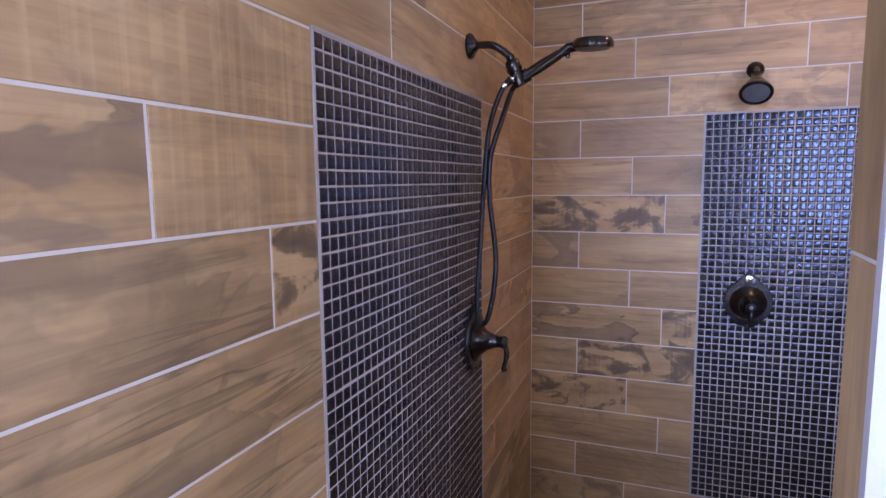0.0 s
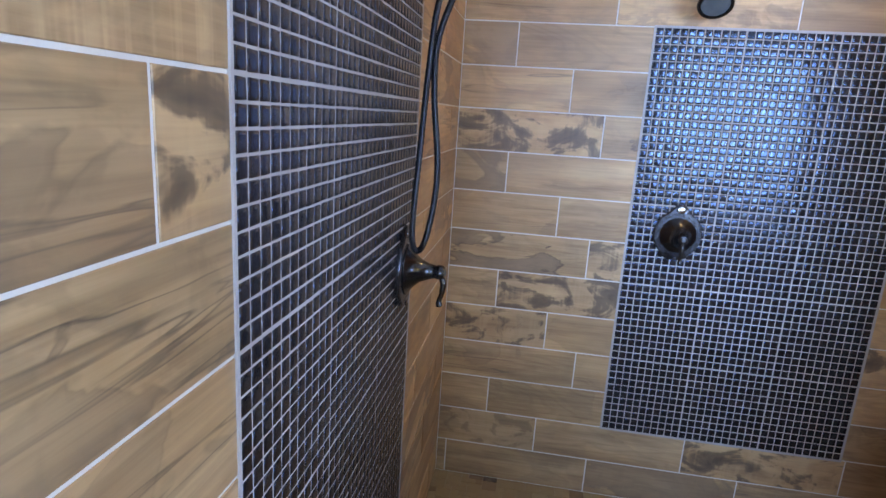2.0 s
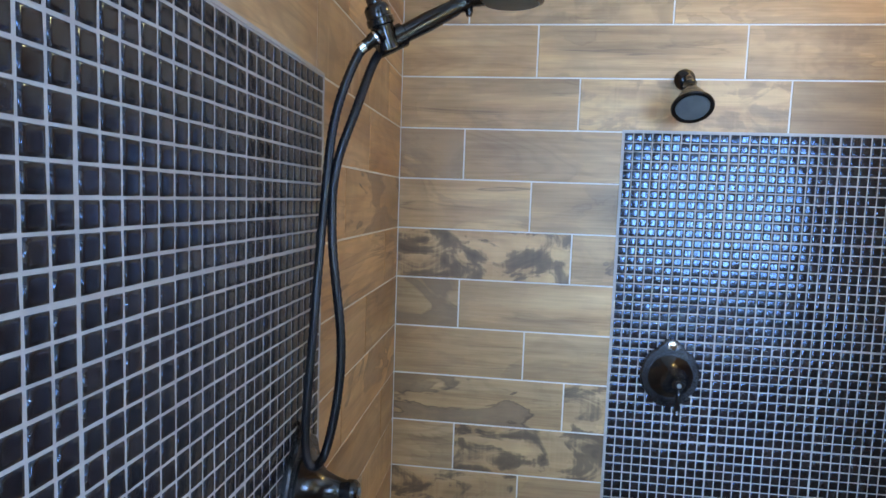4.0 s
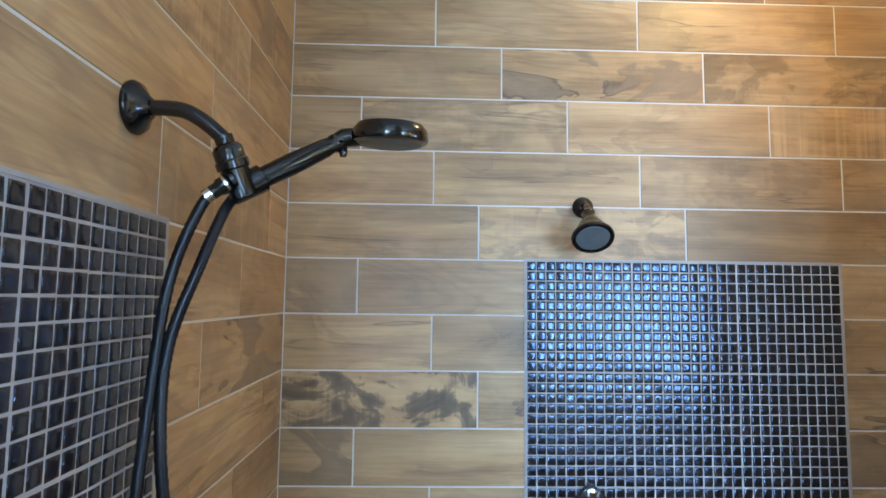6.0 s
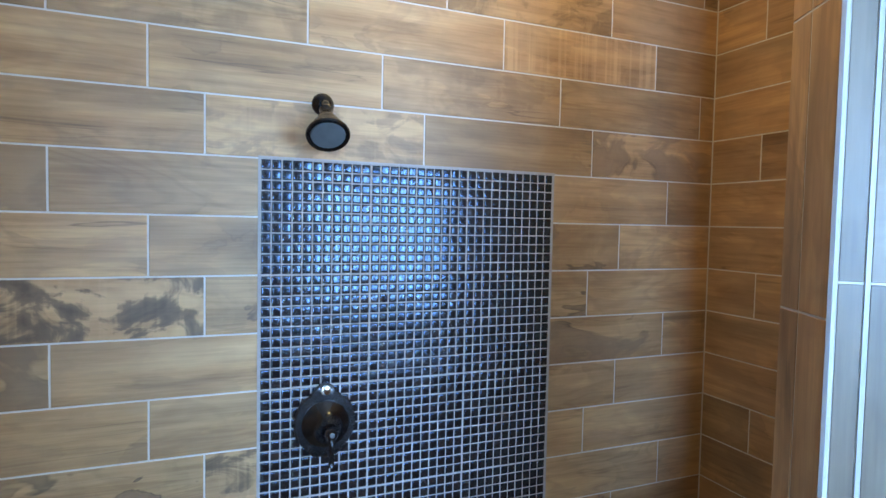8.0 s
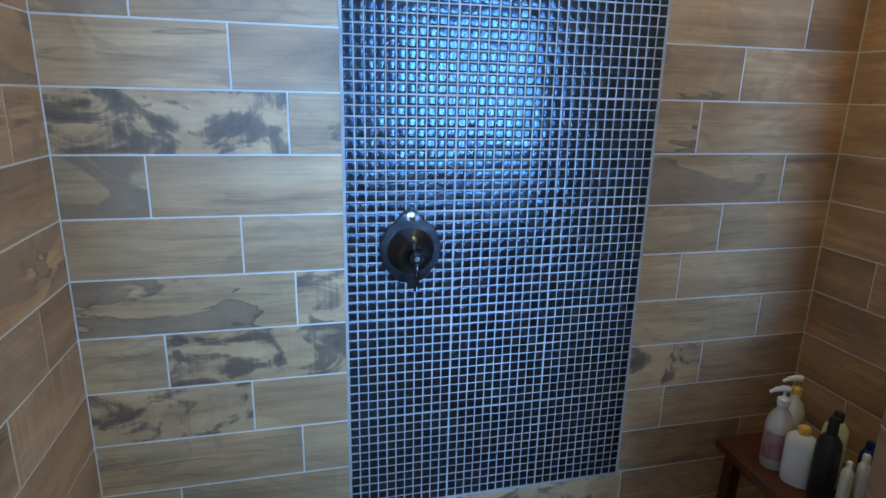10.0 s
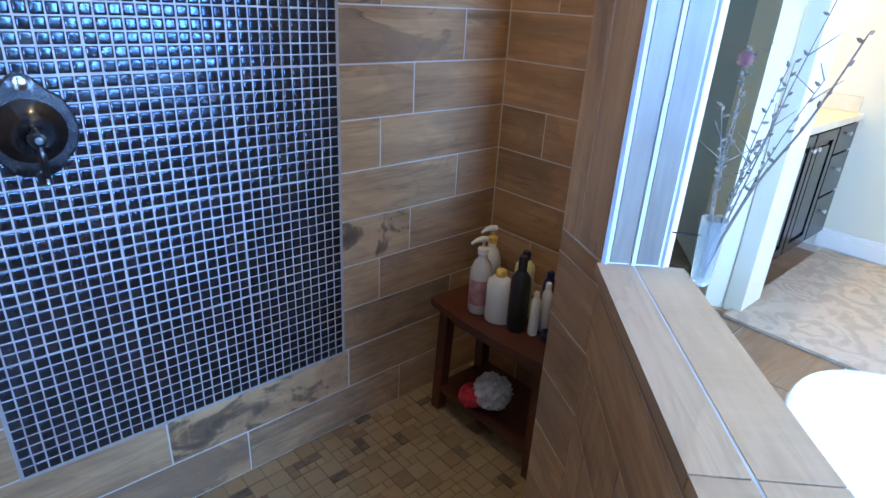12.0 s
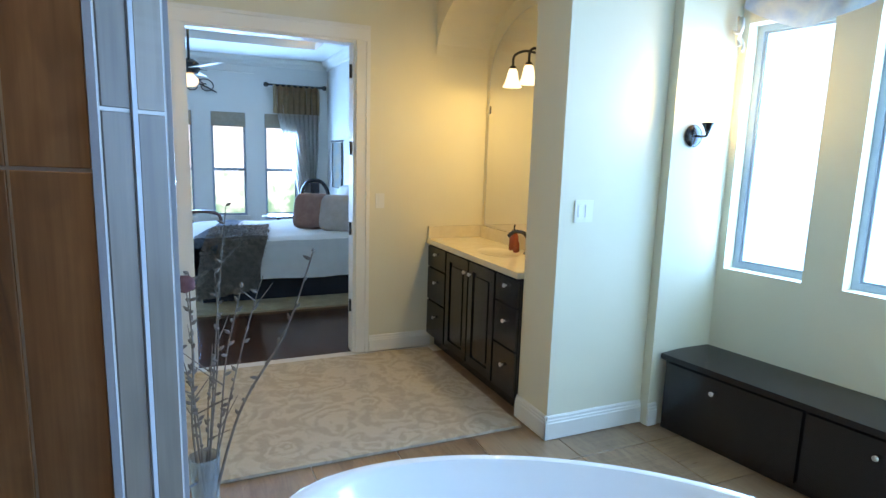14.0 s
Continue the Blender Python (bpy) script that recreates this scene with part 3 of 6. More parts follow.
edge_strip(column_far, (S[0] + 0.001, S[1] - 0.003), SILL, TOP, 0.009)
edge_strip(column_far, (SO[0] - 0.002, SO[1] + 0.001), SILL, TOP, 0.006)
edge_strip(column_near, (N[0], N[1]), SILL, TOP)
edge_strip(column_near, (Q[0] - 0.002, Q[1] - 0.004), 0, TOP, 0.016)


# ---- mosaic panels ----
def pillowed(me):
    """Shade a mesh round over all its edges."""
    me.polygons.foreach_set("use_smooth", [True] * len(me.polygons))
    return me


def mosaic(name, m, cols, rows, w, h, label):
    """A panel of small pillowed glass tiles in pale grout; m takes x to the right, y up, z out of the wall."""
    top = thing(name, label, "mosaic", m, kind="structure")
    bed = boxes((0, w, 0, h, -0.006, 0.0012))
    part("grout_bed", bed, MOSAIC_GROUT, top, "pale grout")
    frame_bm = boxes((-0.006, 0.0, -0.006, h + 0.006, -0.006, 0.003), (w, w + 0.006, -0.006, h + 0.006, -0.006, 0.003), (0, w, -0.006, 0, -0.006, 0.003), (0, w, h, h + 0.006, -0.006, 0.003))
    part("edge_strip", frame_bm, MOSAIC_GROUT, top, "thin pale border strip")
    rng = random.Random(name)
    px, py = w / cols, h / rows
    half = 0.0121

    def shape(bm, cx, cy, tx, ty, s):
        a, b, c = half * s, (half - 0.0013) * s, (half - 0.0048) * s
        levels = ((a, -0.001), (a, 0.0014), (b, 0.0028), (c, 0.0031))
        vs = []
        for r, z in levels:
            vs.append([bm.verts.new((cx + u * r, cy + v * (r + 0.0004), z + (u * r * tx + v * r * ty))) for u, v in ((-1, -1), (1, -1), (1, 1), (-1, 1))])
        for p, q in zip(vs, vs[1:]):
            for i in range(4):
                bm.faces.new((p[i], p[(i + 1) % 4], q[(i + 1) % 4], q[i]))
        bm.faces.new(vs[-1])

    kinds = []
    for k in range(10):
        bm = bmesh.new()
        shape(bm, 0, 0, rng.gauss(0, 0.016), rng.gauss(0, 0.016), 1)
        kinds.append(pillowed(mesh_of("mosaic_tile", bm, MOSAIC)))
    rest = bmesh.new()
    for j in range(rows):
        for i in range(cols):
            cx = (i + 0.5) * px + rng.uniform(-0.0004, 0.0004)
            cy = (j + 0.5) * py + rng.uniform(-0.0004, 0.0004)
            # sheets of eleven by eleven with a wider joint between them
            cx += 0.0009 * (1 - (i % 11) / 5)
            cy += 0.0010 * (1 - (j % 11) / 5)
            if rows - 12 <= j < rows - 3:
                ob = new("mosaic_tile", rng.choice(kinds))
                ob.location = (cx, cy, 0)
                ob.parent = top
            else:
                shape(rest, cx, cy, rng.gauss(0, 0.016), rng.gauss(0, 0.016), rng.uniform(0.97, 1.01))
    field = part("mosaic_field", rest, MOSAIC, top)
    pillowed(field.data)
    tagged(field, kind="stuff")


def floor_mosaic():
    """Small mixed stone tiles in random bond."""
    rng = random.Random(5)
    u = 0.031
    nx, ny = int(2.3 / u), int(1.93 / u)
    taken = [[False] * ny for _ in range(nx)]
    kinds, rest, dark_rest, count = {}, bmesh.new(), bmesh.new(), 0

    def inside(x, y):
        return x - y < 2.50 and (y > -0.75 + 0.356 * (x - 1.71) or x < 1.71) and not (y < -1.80 and x > 0.73)

    def slab(bm, w, h, x, y, z):
        a, b, e = w / 2 - 0.0010, h / 2 - 0.0010, 0.0010
        pts = [(x + s * a, y + t * b, -0.004) for s, t in ((-1, -1), (1, -1), (1, 1), (-1, 1))] + [(x + s * a, y + t * b, z - e) for s, t in ((-1, -1), (1, -1), (1, 1), (-1, 1))] + [(x + s * (a - e), y + t * (b - e), z) for s, t in ((-1, -1), (1, -1), (1, 1), (-1, 1))]
        grow(bm, pts, [(0, 1, 5, 4), (1, 2, 6, 5), (2, 3, 7, 6), (3, 0, 4, 7), (4, 5, 9, 8), (5, 6, 10, 9), (6, 7, 11, 10), (7, 4, 8, 11), (8, 9, 10, 11)])

    for i in range(nx):
        for j in range(ny):
            if taken[i][j]:
                continue
            opts = [(2, 2), (2, 2), (2, 2), (2, 1), (1, 2), (1, 1)]
            rng.shuffle(opts)
            for w, h in opts + [(1, 1)]:
                if i + w <= nx and j + h <= ny and not any(taken[i + a][j + b] for a in range(w) for b in range(h)):
                    break
            for a in range(w):
                for b in range(h):
                    taken[i + a][j + b] = True
            x, y = (i + w / 2) * u, -(j + h / 2) * u
            if not inside(x, y):
                continue
            z = rng.uniform(0.001, 0.0025)
            dark = w * h < 4 and rng.random() < 0.12
            if 0.75 < x < 1.75 and y > -0.62 and count < 300:
                if (w, h, dark) not in kinds:
                    bm = bmesh.new()
                    slab(bm, w * u, h * u, 0, 0, 0.002)
                    kinds[w, h, dark] = mesh_of("stone_tile", bm, PEBBLE_DARK if dark else PEBBLE)
                ob = new("stone_tile", kinds[w, h, dark])
                ob.location = (x, y, z - 0.002)
                ob.parent = floor_shower
                count += 1
            else:
                slab(dark_rest if dark else rest, w * u, h * u, x, y, z)
    tagged(part("stone_tile_field", rest, PEBBLE, floor_shower), kind="stuff")
    tagged(part("stone_tile_field", dark_rest, PEBBLE_DARK, floor_shower), kind="stuff")


def floor_tiles():
    bm = bmesh.new()
    rng = random.Random(3)
    size = 0.46
    me = None
    for i in range(-1, 13):
        for j in range(-3, 12):
            x, y = 0.2 + i * size, 1.0 - j * size
            if not (0.0 < x < DOOR_X and -4.95 < y < 1.6):
                continue
            if x < 2.4 and y > -0.9 or x - y < 2.3 and y > -1.6:
                continue
            if me is None:
                me = tile_mesh(size, size, 0.012, 0.005, 0.002)
                me.materials.clear()
                me.materials.append(FLOOR_WOOD)
            ob = new("floor_tile", me)
            ob.matrix_basis = Matrix.Translation((x, y, rng.uniform(-0.0005, 0.0005) - 0.006)) @ Matrix.Rotation(math.pi / 2 * rng.randrange(4), 4, "Z")
            ob.parent = floor_bath

# ---- shower fittings ----
def scallop(bm, m, r, depth, lobe=0.028, n=72):
    """A valve plate: round with a wavy rim and a lobe at the top; y of m is up, z out of the wall."""
    rings = []
    for k, (s, z) in enumerate(((1.0, 0.0), (1.0, depth * 0.7), (0.955, depth), (0.74, depth * 1.02))):
        ring = []
        for i in range(n):
            a = 2 * math.pi * i / n
            turn = a if a < math.pi else a - 2 * math.pi
            top_lobe = lobe * math.exp(-(turn / 0.36) ** 2) + 0.005 * math.exp(-((abs(turn) - 0.80) / 0.16) ** 2)
            foot = 0.010 / (1 + math.exp((abs(abs(turn) - math.pi) - 0.52) / 0.05))
            rr = r * s + (top_lobe + foot) * s
            ring.append(bm.verts.new(m @ Vector((rr * math.sin(a), rr * math.cos(a), z))))
        rings.append(ring)
    for p, q in zip(rings, rings[1:]):
        for i in range(n):
            bm.faces.new((p[i], p[(i + 1) % n], q[(i + 1) % n], q[i]))
    bm.faces.new(rings[-1])
    return bm


def shower_valve(name, m, label):
    """Local frame: y up, z out of the wall."""
    top = thing(name, label, "shower valve", m)
    e = Matrix.Identity(4)
    part("escutcheon", scallop(bmesh.new(), e, 0.088, 0.012), PLATE, top, "dark bronze scalloped plate", True)
    bm = bmesh.new()
    lathe(bm, [(0.066, 0.010), (0.066, 0.017), (0.060, 0.021), (0.046, 0.030), (0.030, 0.048), (0.021, 0.070), (0.017, 0.088), (0.019, 0.092), (0.019, 0.104), (0.014, 0.110), (0, 0.111)], 32)
    body = part("valve_body", bm, BRONZE, top, "", True)
    part("cap_screw", lathe(bmesh.new(), [(0.007, 0.110), (0.007, 0.113), (0.004, 0.1145), (0, 0.1145)], 16), GREYFACE, body, "", True)
    bm = bmesh.new()
    tube(bm, curve([(0, -0.008, 0.100), (0, -0.028, 0.108), (0, -0.055, 0.106), (0, -0.078, 0.100), (0, -0.092, 0.102)], 5), [0.008] * 10 + [0.007] * 6 + [0.0085] * 4 + [0.006], 10)
    part("lever", bm, BRONZE, top, "", True)
    part("plate_screw", lathe(bmesh.new(), [(0.0145, 0.010), (0.0145, 0.0155), (0.011, 0.0175), (0, 0.0175)], 24, Matrix.Translation((0, 0.095, 0))), CHROME, top, "bright chrome screw cap", True)
    part("plate_screw", lathe(bmesh.new(), [(0.006, 0.010), (0.006, 0.0145), (0, 0.0155)], 14, Matrix.Translation((0, -0.091, 0))), BRONZE, top, "", True)
    return top


shower_valve("shower_valve", Matrix(((1, 0, 0, 0.866), (0, 0, -1, -0.004), (0, 1, 0, 1.158), (0, 0, 0, 1))), "oil-rubbed bronze shower valve on the back mosaic panel")
shower_valve("shower_valve", Matrix(((0, 0, 1, 0.004), (1, 0, 0, -0.862), (0, 1, 0, 1.155), (0, 0, 0, 1))), "oil-rubbed bronze shower valve below the hand shower")


def wall_shower():
    top = thing("wall_shower", "dark bronze fixed shower head above the mosaic", "shower head", Matrix.Translation((0.852, 0, 2.052)))
    out = Matrix.Rotation(radians(90), 4, "X")
    part("flange", lathe(bmesh.new(), [(0.030, 0.0), (0.031, 0.004), (0.028, 0.010), (0.018, 0.016), (0.013, 0.020), (0, 0.020)], 28, out), BRONZE, top, "", True)
    part("arm", tube(bmesh.new(), curve([(0, -0.005, 0), (0, -0.035, -0.002), (-0.002, -0.06, -0.012), (-0.004, -0.078, -0.030)], 5), 0.0105, 12), BRONZE, top, "", True)
    aim = Matrix.Translation((-0.004, -0.076, -0.028)) @ Vector((-0.06, -0.62, -0.78)).to_track_quat("Z", "Y").to_matrix().to_4x4()
    part("bell", lathe(bmesh.new(), [(0, -0.012), (0.014, -0.010), (0.019, 0.0), (0.016, 0.012), (0.018, 0.020), (0.026, 0.034), (0.040, 0.062), (0.047, 0.082), (0.055, 0.088), (0.057, 0.094), (0.055, 0.099), (0.046, 0.098), (0.044, 0.094), (0, 0.094)], 36, aim), BRONZE, top, "", True)
    part("spray_face", lathe(bmesh.new(), [(0.0445, 0.0945), (0.043, 0.0985), (0.02, 0.1005), (0, 0.101)], 32, aim), GREYFACE, top, "grey rubber spray face", True)


wall_shower()


def hand_shower():
    top = thing("hand_shower", "black hand shower on a wall arm with a looped hose", "hand shower", Matrix.Translation((0, -0.874, 2.036)))
    out = Matrix.Rotation(radians(90), 4, "Y")
    part("flange", lathe(bmesh.new(), [(0.036, 0.0), (0.037, 0.005), (0.033, 0.012), (0.022, 0.018), (0.014, 0.026), (0, 0.026)], 28, out), BRONZE, top, "", True)
    part("arm", tube(bmesh.new(), curve([(0.005, 0, 0), (0.05, 0, 0), (0.075, 0, -0.005), (0.10, 0.003, -0.020), (0.125, 0.006, -0.042)], 6), 0.0108, 14), BRONZE, top, "", True)
    d = Vector((0.28, 0.28, -0.9)).normalized()
    m = Matrix.Translation((0.120, 0.006, -0.034)) @ d.to_track_quat("Z", "Y").to_matrix().to_4x4()
    bm = lathe(bmesh.new(), [(0, 0), (0.013, 0), (0.013, 0.012), (0.017, 0.014), (0.021, 0.02), (0.021, 0.034), (0.023, 0.036), (0.023, 0.046), (0.020, 0.048), (0.018, 0.075), (0.020, 0.086), (0, 0.09)], 24, m)
    holder = part("diverter", bm, BRONZE, top, "", True)
    end = Vector((0.142, 0.040, -0.098))
    tip = Vector((0.262, 0.092, -0.018))
    ax = (tip - end).normalized()
    q = Matrix.Translation(end - ax * 0.022) @ ax.to_track_quat("Z", "Y").to_matrix().to_4x4()
    part("cradle", lathe(bmesh.new(), [(0.015, 0), (0.019, 0.001), (0.0205, 0.05), (0.0175, 0.052), (0, 0.052)], 20, q), BRONZE, holder, "", True)
    q = Matrix.Translation(end) @ ax.to_track_quat("Z", "Y").to_matrix().to_4x4()
    L = (tip - end).length
    part("handle", lathe(bmesh.new(), [(0, -0.01), (0.0135, -0.01), (0.015, 0.02), (0.0165, L * 0.5), (0.0145, L * 0.86), (0.0125, L * 0.93), (0.0145, L * 0.96), (0.0145, L), (0.010, L + 0.015), (0, L + 0.015)], 22, q), BRONZE, top, "glossy black handle", True)
    nrm = Vector((0.02, -0.10, 1)).normalized()
    face = Matrix.Translation((0.343, 0.090, -0.006)) @ (nrm * -1).to_track_quat("Z", "Y").to_matrix().to_4x4()
    head = part("spray_head", lathe(bmesh.new(), [(0, -0.019), (0.035, -0.0185), (0.050, -0.016), (0.057, -0.007), (0.059, 0.006), (0.057, 0.011), (0.051, 0.013), (0, 0.013)], 36, face), BRONZE, top, "", True)
    part("spray_face", lathe(bmesh.new(), [(0.050, 0.0132), (0.044, 0.016), (0, 0.016)], 30, face), GREYFACE, head, "dark grey spray face", True)
    neck = tube(bmesh.new(), [tip - ax * 0.004, tip + ax * 0.012 + Vector((0, 0, 0.002)), Vector((0.310, 0.094, -0.006))], [0.0135, 0.015, 0.014], 14)
    part("neck", neck, BRONZE, head, "", True)
    tab = Matrix.Translation(tip + ax * 0.012 + Vector((0, 0, -0.02)))
    part("spray_tab", lathe(bmesh.new(), [(0, -0.008), (0.005, -0.007), (0.007, 0), (0.006, 0.010), (0, 0.012)], 12, tab), BRONZE, head, "", True)
    # hose: from the diverter's outlet down, round and up into the handle
    hose = curve([(0.128, 0.008, -0.100), (0.098, 0.0, -0.134), (0.064, -0.008, -0.24), (0.050, -0.016, -0.40), (0.042, -0.030, -0.58), (0.036, -0.044, -0.74), (0.040, -0.046, -0.80),
                  (0.052, -0.036, -0.818), (0.066, -0.022, -0.79), (0.080, -0.010, -0.70), (0.082, -0.006, -0.60), (0.066, -0.012, -0.44), (0.068, -0.008, -0.32), (0.100, 0.004, -0.21), (0.118, 0.026, -0.140), (0.132, 0.034, -0.112)], 22)
    bm = tube(bmesh.new(), hose, [0.0082 if i % 2 else 0.0073 for i in range(len(hose))], 10)
    part("hose", bm, HOSE, top, "black ribbed metal hose", True)
    a, b = Vector(hose[0]), Vector(hose[6])
    dd = (b - a).normalized()
    cf = Matrix.Translation(a - dd * 0.012) @ dd.to_track_quat("Z", "Y").to_matrix().to_4x4()
    part("hose_nut", lathe(bmesh.new(), [(0.0, 0), (0.012, 0), (0.0125, 0.006), (0.010, 0.008), (0.0125, 0.010), (0.0125, 0.022), (0.010, 0.026), (0.010, 0.036), (0, 0.036)], 16, cf), BRONZE, top, "", True)
    part("thread_ring", lathe(bmesh.new(), [(0.0, 0.012), (0.0132, 0.012), (0.0132, 0.0155), (0, 0.0155)], 18, cf), CHROME, top, "bright chrome thread ring", True)
    part("thread_ring", lathe(bmesh.new(), [(0.0, 0.036), (0.0098, 0.036), (0.0102, 0.046), (0, 0.046)], 16, cf), CHROME, top, "bright chrome hose ferrule", True)


HOSE = mottled("black_metal_hose", (0.010, 0.010, 0.012), (0.022, 0.022, 0.025), 60, 0.25, 0.5)
hand_shower()


# ---- stool and what stands on it ----
STOOL_Z = 0.475


def stool():
    top = thing("shower_stool", "dark cherry wood bench with a lower shelf in the shower corner", "stool", Matrix.Translation((2.06, -0.36, 0)))
    bm = bmesh.new()
    front = [(-0.150 - 0.022 * math.sin(math.pi * i / 12), 0.26 - 0.525 * i / 12) for i in range(13)]
    prism(bm, front + [(0.16, -0.265), (0.16, 0.26)], STOOL_Z - 0.028, STOOL_Z)
    bevelled(bm, 0.006, 3, 0.9)
    part("seat", bm, CHERRY, top, "reddish brown worn seat board")
    bm = boxes((-0.125, 0.14, -0.235, 0.235, 0.085, 0.105), bevel=0.004)
    part("shelf", bm, CHERRY, top)
    for sx in (-1, 1):
        for sy in (-1, 1):
            bm = bmesh.new()
            x0, y0 = sx * 0.112, sy * 0.232
            for z0, z1 in ((0, STOOL_Z - 0.029),):
                box(bm, x0 - 0.02, x0 + 0.02, y0 - 0.02, y0 + 0.02, z0, z1)
            for v in bm.verts:
                if v.co.z > 0.2:
                    v.co.x -= sx * 0.012
                    v.co.y -= sy * 0.012
            bevelled(bm, 0.004, 2)
            part("leg", bm, CHERRY, top)
    for sy in (-1, 1):
        part("apron", boxes((-0.085, 0.085, sy * 0.212 - 0.009, sy * 0.212 + 0.009, STOOL_Z - 0.085, STOOL_Z - 0.029), bevel=0.003), CHERRY, top)
    for sx in (-1, 1):
        part("apron", boxes((sx * 0.100 - 0.009, sx * 0.100 + 0.009, -0.195, 0.195, STOOL_Z - 0.085, STOOL_Z - 0.029), bevel=0.003), CHERRY, top)


stool()
PLASTIC_W = mottled("white_plastic", (0.70, 0.68, 0.62), (0.76, 0.74, 0.69), 20, 0.35)
PLASTIC_Y = mottled("yellow_plastic", (0.72, 0.42, 0.06), (0.78, 0.50, 0.10), 20, 0.4)
PLASTIC_K = mottled("black_plastic", (0.010, 0.010, 0.012), (0.02, 0.02, 0.024), 20, 0.3)
PLASTIC_B = mottled("blue_plastic", (0.006, 0.014, 0.07), (0.010, 0.024, 0.11), 20, 0.3)
PLASTIC_G = mottled("green_plastic", (0.02, 0.50, 0.06), (0.03, 0.60, 0.09), 20, 0.35)
LABEL_R = mottled("red_grey_label", (0.30, 0.05, 0.06), (0.42, 0.30, 0.28), 30, 0.45)
CLEARISH = mottled("milky_bottle", (0.50, 0.45, 0.40), (0.58, 0.53, 0.47), 10, 0.25)
YELLOWISH = mottled("pale_yellow_plastic", (0.72, 0.70, 0.40), (0.76, 0.74, 0.48), 20, 0.35)


def pump_bottle(x, y, r, h, body, label, yaw, tag=True, cap=None):
    top = thing("pump_bottle", label, "bottle", Matrix.Translation((x, y, STOOL_Z)) @ Matrix.Rotation(yaw, 4, "Z"))
    part("bottle", lathe(bmesh.new(), [(0, 0), (r * 0.93, 0), (r, 0.006), (r, h * 0.66), (r * 0.97, h * 0.72), (r * 0.7, h * 0.86), (r * 0.42, h * 0.92), (r * 0.40, h), (0, h)], 28), body, top, "", True)
    if tag:
        part("label_band", lathe(bmesh.new(), [(r * 1.012, h * 0.16), (r * 1.016, h * 0.17), (r * 1.016, h * 0.58), (r * 1.012, h * 0.59)], 28), LABEL_R, top, "red and grey printed label", True)
    c = cap or PLASTIC_W
    part("collar", lathe(bmesh.new(), [(0, h), (r * 0.48, h), (r * 0.48, h + 0.018), (r * 0.30, h + 0.022), (r * 0.16, h + 0.026), (0.005, h + 0.03), (0.005, h + 0.044), (0, h + 0.044)], 20), c, top, "", True)
    spout = tube(bmesh.new(), curve([(-0.010, 0, h + 0.050), (0.010, 0, h + 0.052), (0.030, 0, h + 0.048), (0.046, 0, h + 0.040)], 4), [0.010] * 5 + [0.008] * 4 + [0.0055] * 4, 12)
    part("pump_spout", spout, PLASTIC_W, top, "", True)


pump_bottle(1.985, -0.262, 0.038, 0.212, CLEARISH, "clear pump bottle with a red label on the stool", radians(165))
pump_bottle(2.070, -0.222, 0.035, 0.218, PLASTIC_W, "white pump bottle with a yellow collar on the stool", radians(165), False, PLASTIC_Y)


def flat_bottle(x, y, w, d, h, body, cap, label, capr=0.013, yaw=0.0, cap_h=0.022):
    top = thing("bottle", label, "bottle", Matrix.Translation((x, y, STOOL_Z)) @ Matrix.Rotation(yaw, 4, "Z"))
    part("bottle_body", lathe(bmesh.new(), [(0, 0), (0.92, 0), (1.0, 0.008), (1.0, h * 0.80), (0.93, h * 0.90), (0.62, h * 0.97), (0.45, h), (0, h)], 28, Matrix.Diagonal((w, d, 1, 1))), body, top, "", True)
    if cap:
        part("bottle_cap", lathe(bmesh.new(), [(0, h), (capr, h), (capr * 1.02, h + 0.003), (capr, h + cap_h - 0.004), (capr * 0.8, h + cap_h), (0, h + cap_h)], 20), cap, top, "", True)
    return top


flat_bottle(1.985, -0.350, 0.030, 0.044, 0.165, PLASTIC_W, PLASTIC_Y, "white flat bottle with a yellow cap on the stool", 0.017, radians(25))
flat_bottle(1.995, -0.425, 0.031, 0.033, 0.21, PLASTIC_K, PLASTIC_K, "tall black bottle with a black cap on the stool", 0.014, 0, 0.05)
flat_bottle(2.07, -0.375, 0.032, 0.034, 0.21, YELLOWISH, PLASTIC_K, "pale yellow round bottle behind the black one", 0.014, 0, 0.03)
flat_bottle(2.015, -0.478, 0.016, 0.016, 0.135, PLASTIC_W, PLASTIC_W, "slim white tube bottle on the stool", 0.008, 0, 0.018)
flat_bottle(2.062, -0.484, 0.017, 0.017, 0.150, PLASTIC_W, PLASTIC_W, "slim white bottle with a narrow cap", 0.010, 0, 0.022)
flat_bottle(2.105, -0.520, 0.016, 0.016, 0.130, PLASTIC_W, PLASTIC_K, "slim white bottle with a black cap", 0.008, 0, 0.035)
flat_bottle(2.115, -0.448, 0.022, 0.022, 0.16, PLASTIC_B, PLASTIC_B, "small dark blue bottle on the stool", 0.012)
flat_bottle(2.17, -0.545, 0.024, 0.024, 0.17, PLASTIC_K, PLASTIC_G, "black bottle with a bright green cap", 0.020, 0, 0.04)
bm = lathe(bmesh.new(), [(0, 0), (0.036, 0), (0.042, 0.010), (0.042, 0.026), (0.037, 0.026), (0.034, 0.012), (0, 0.010)], 24, None, (0.8, 1.15))
single("soap_dish", bm, PLASTIC_B, "dark blue soap dish on the stool", "soap dish", smooth=True, at=Matrix.Translation((2.03, -0.555, STOOL_Z)))


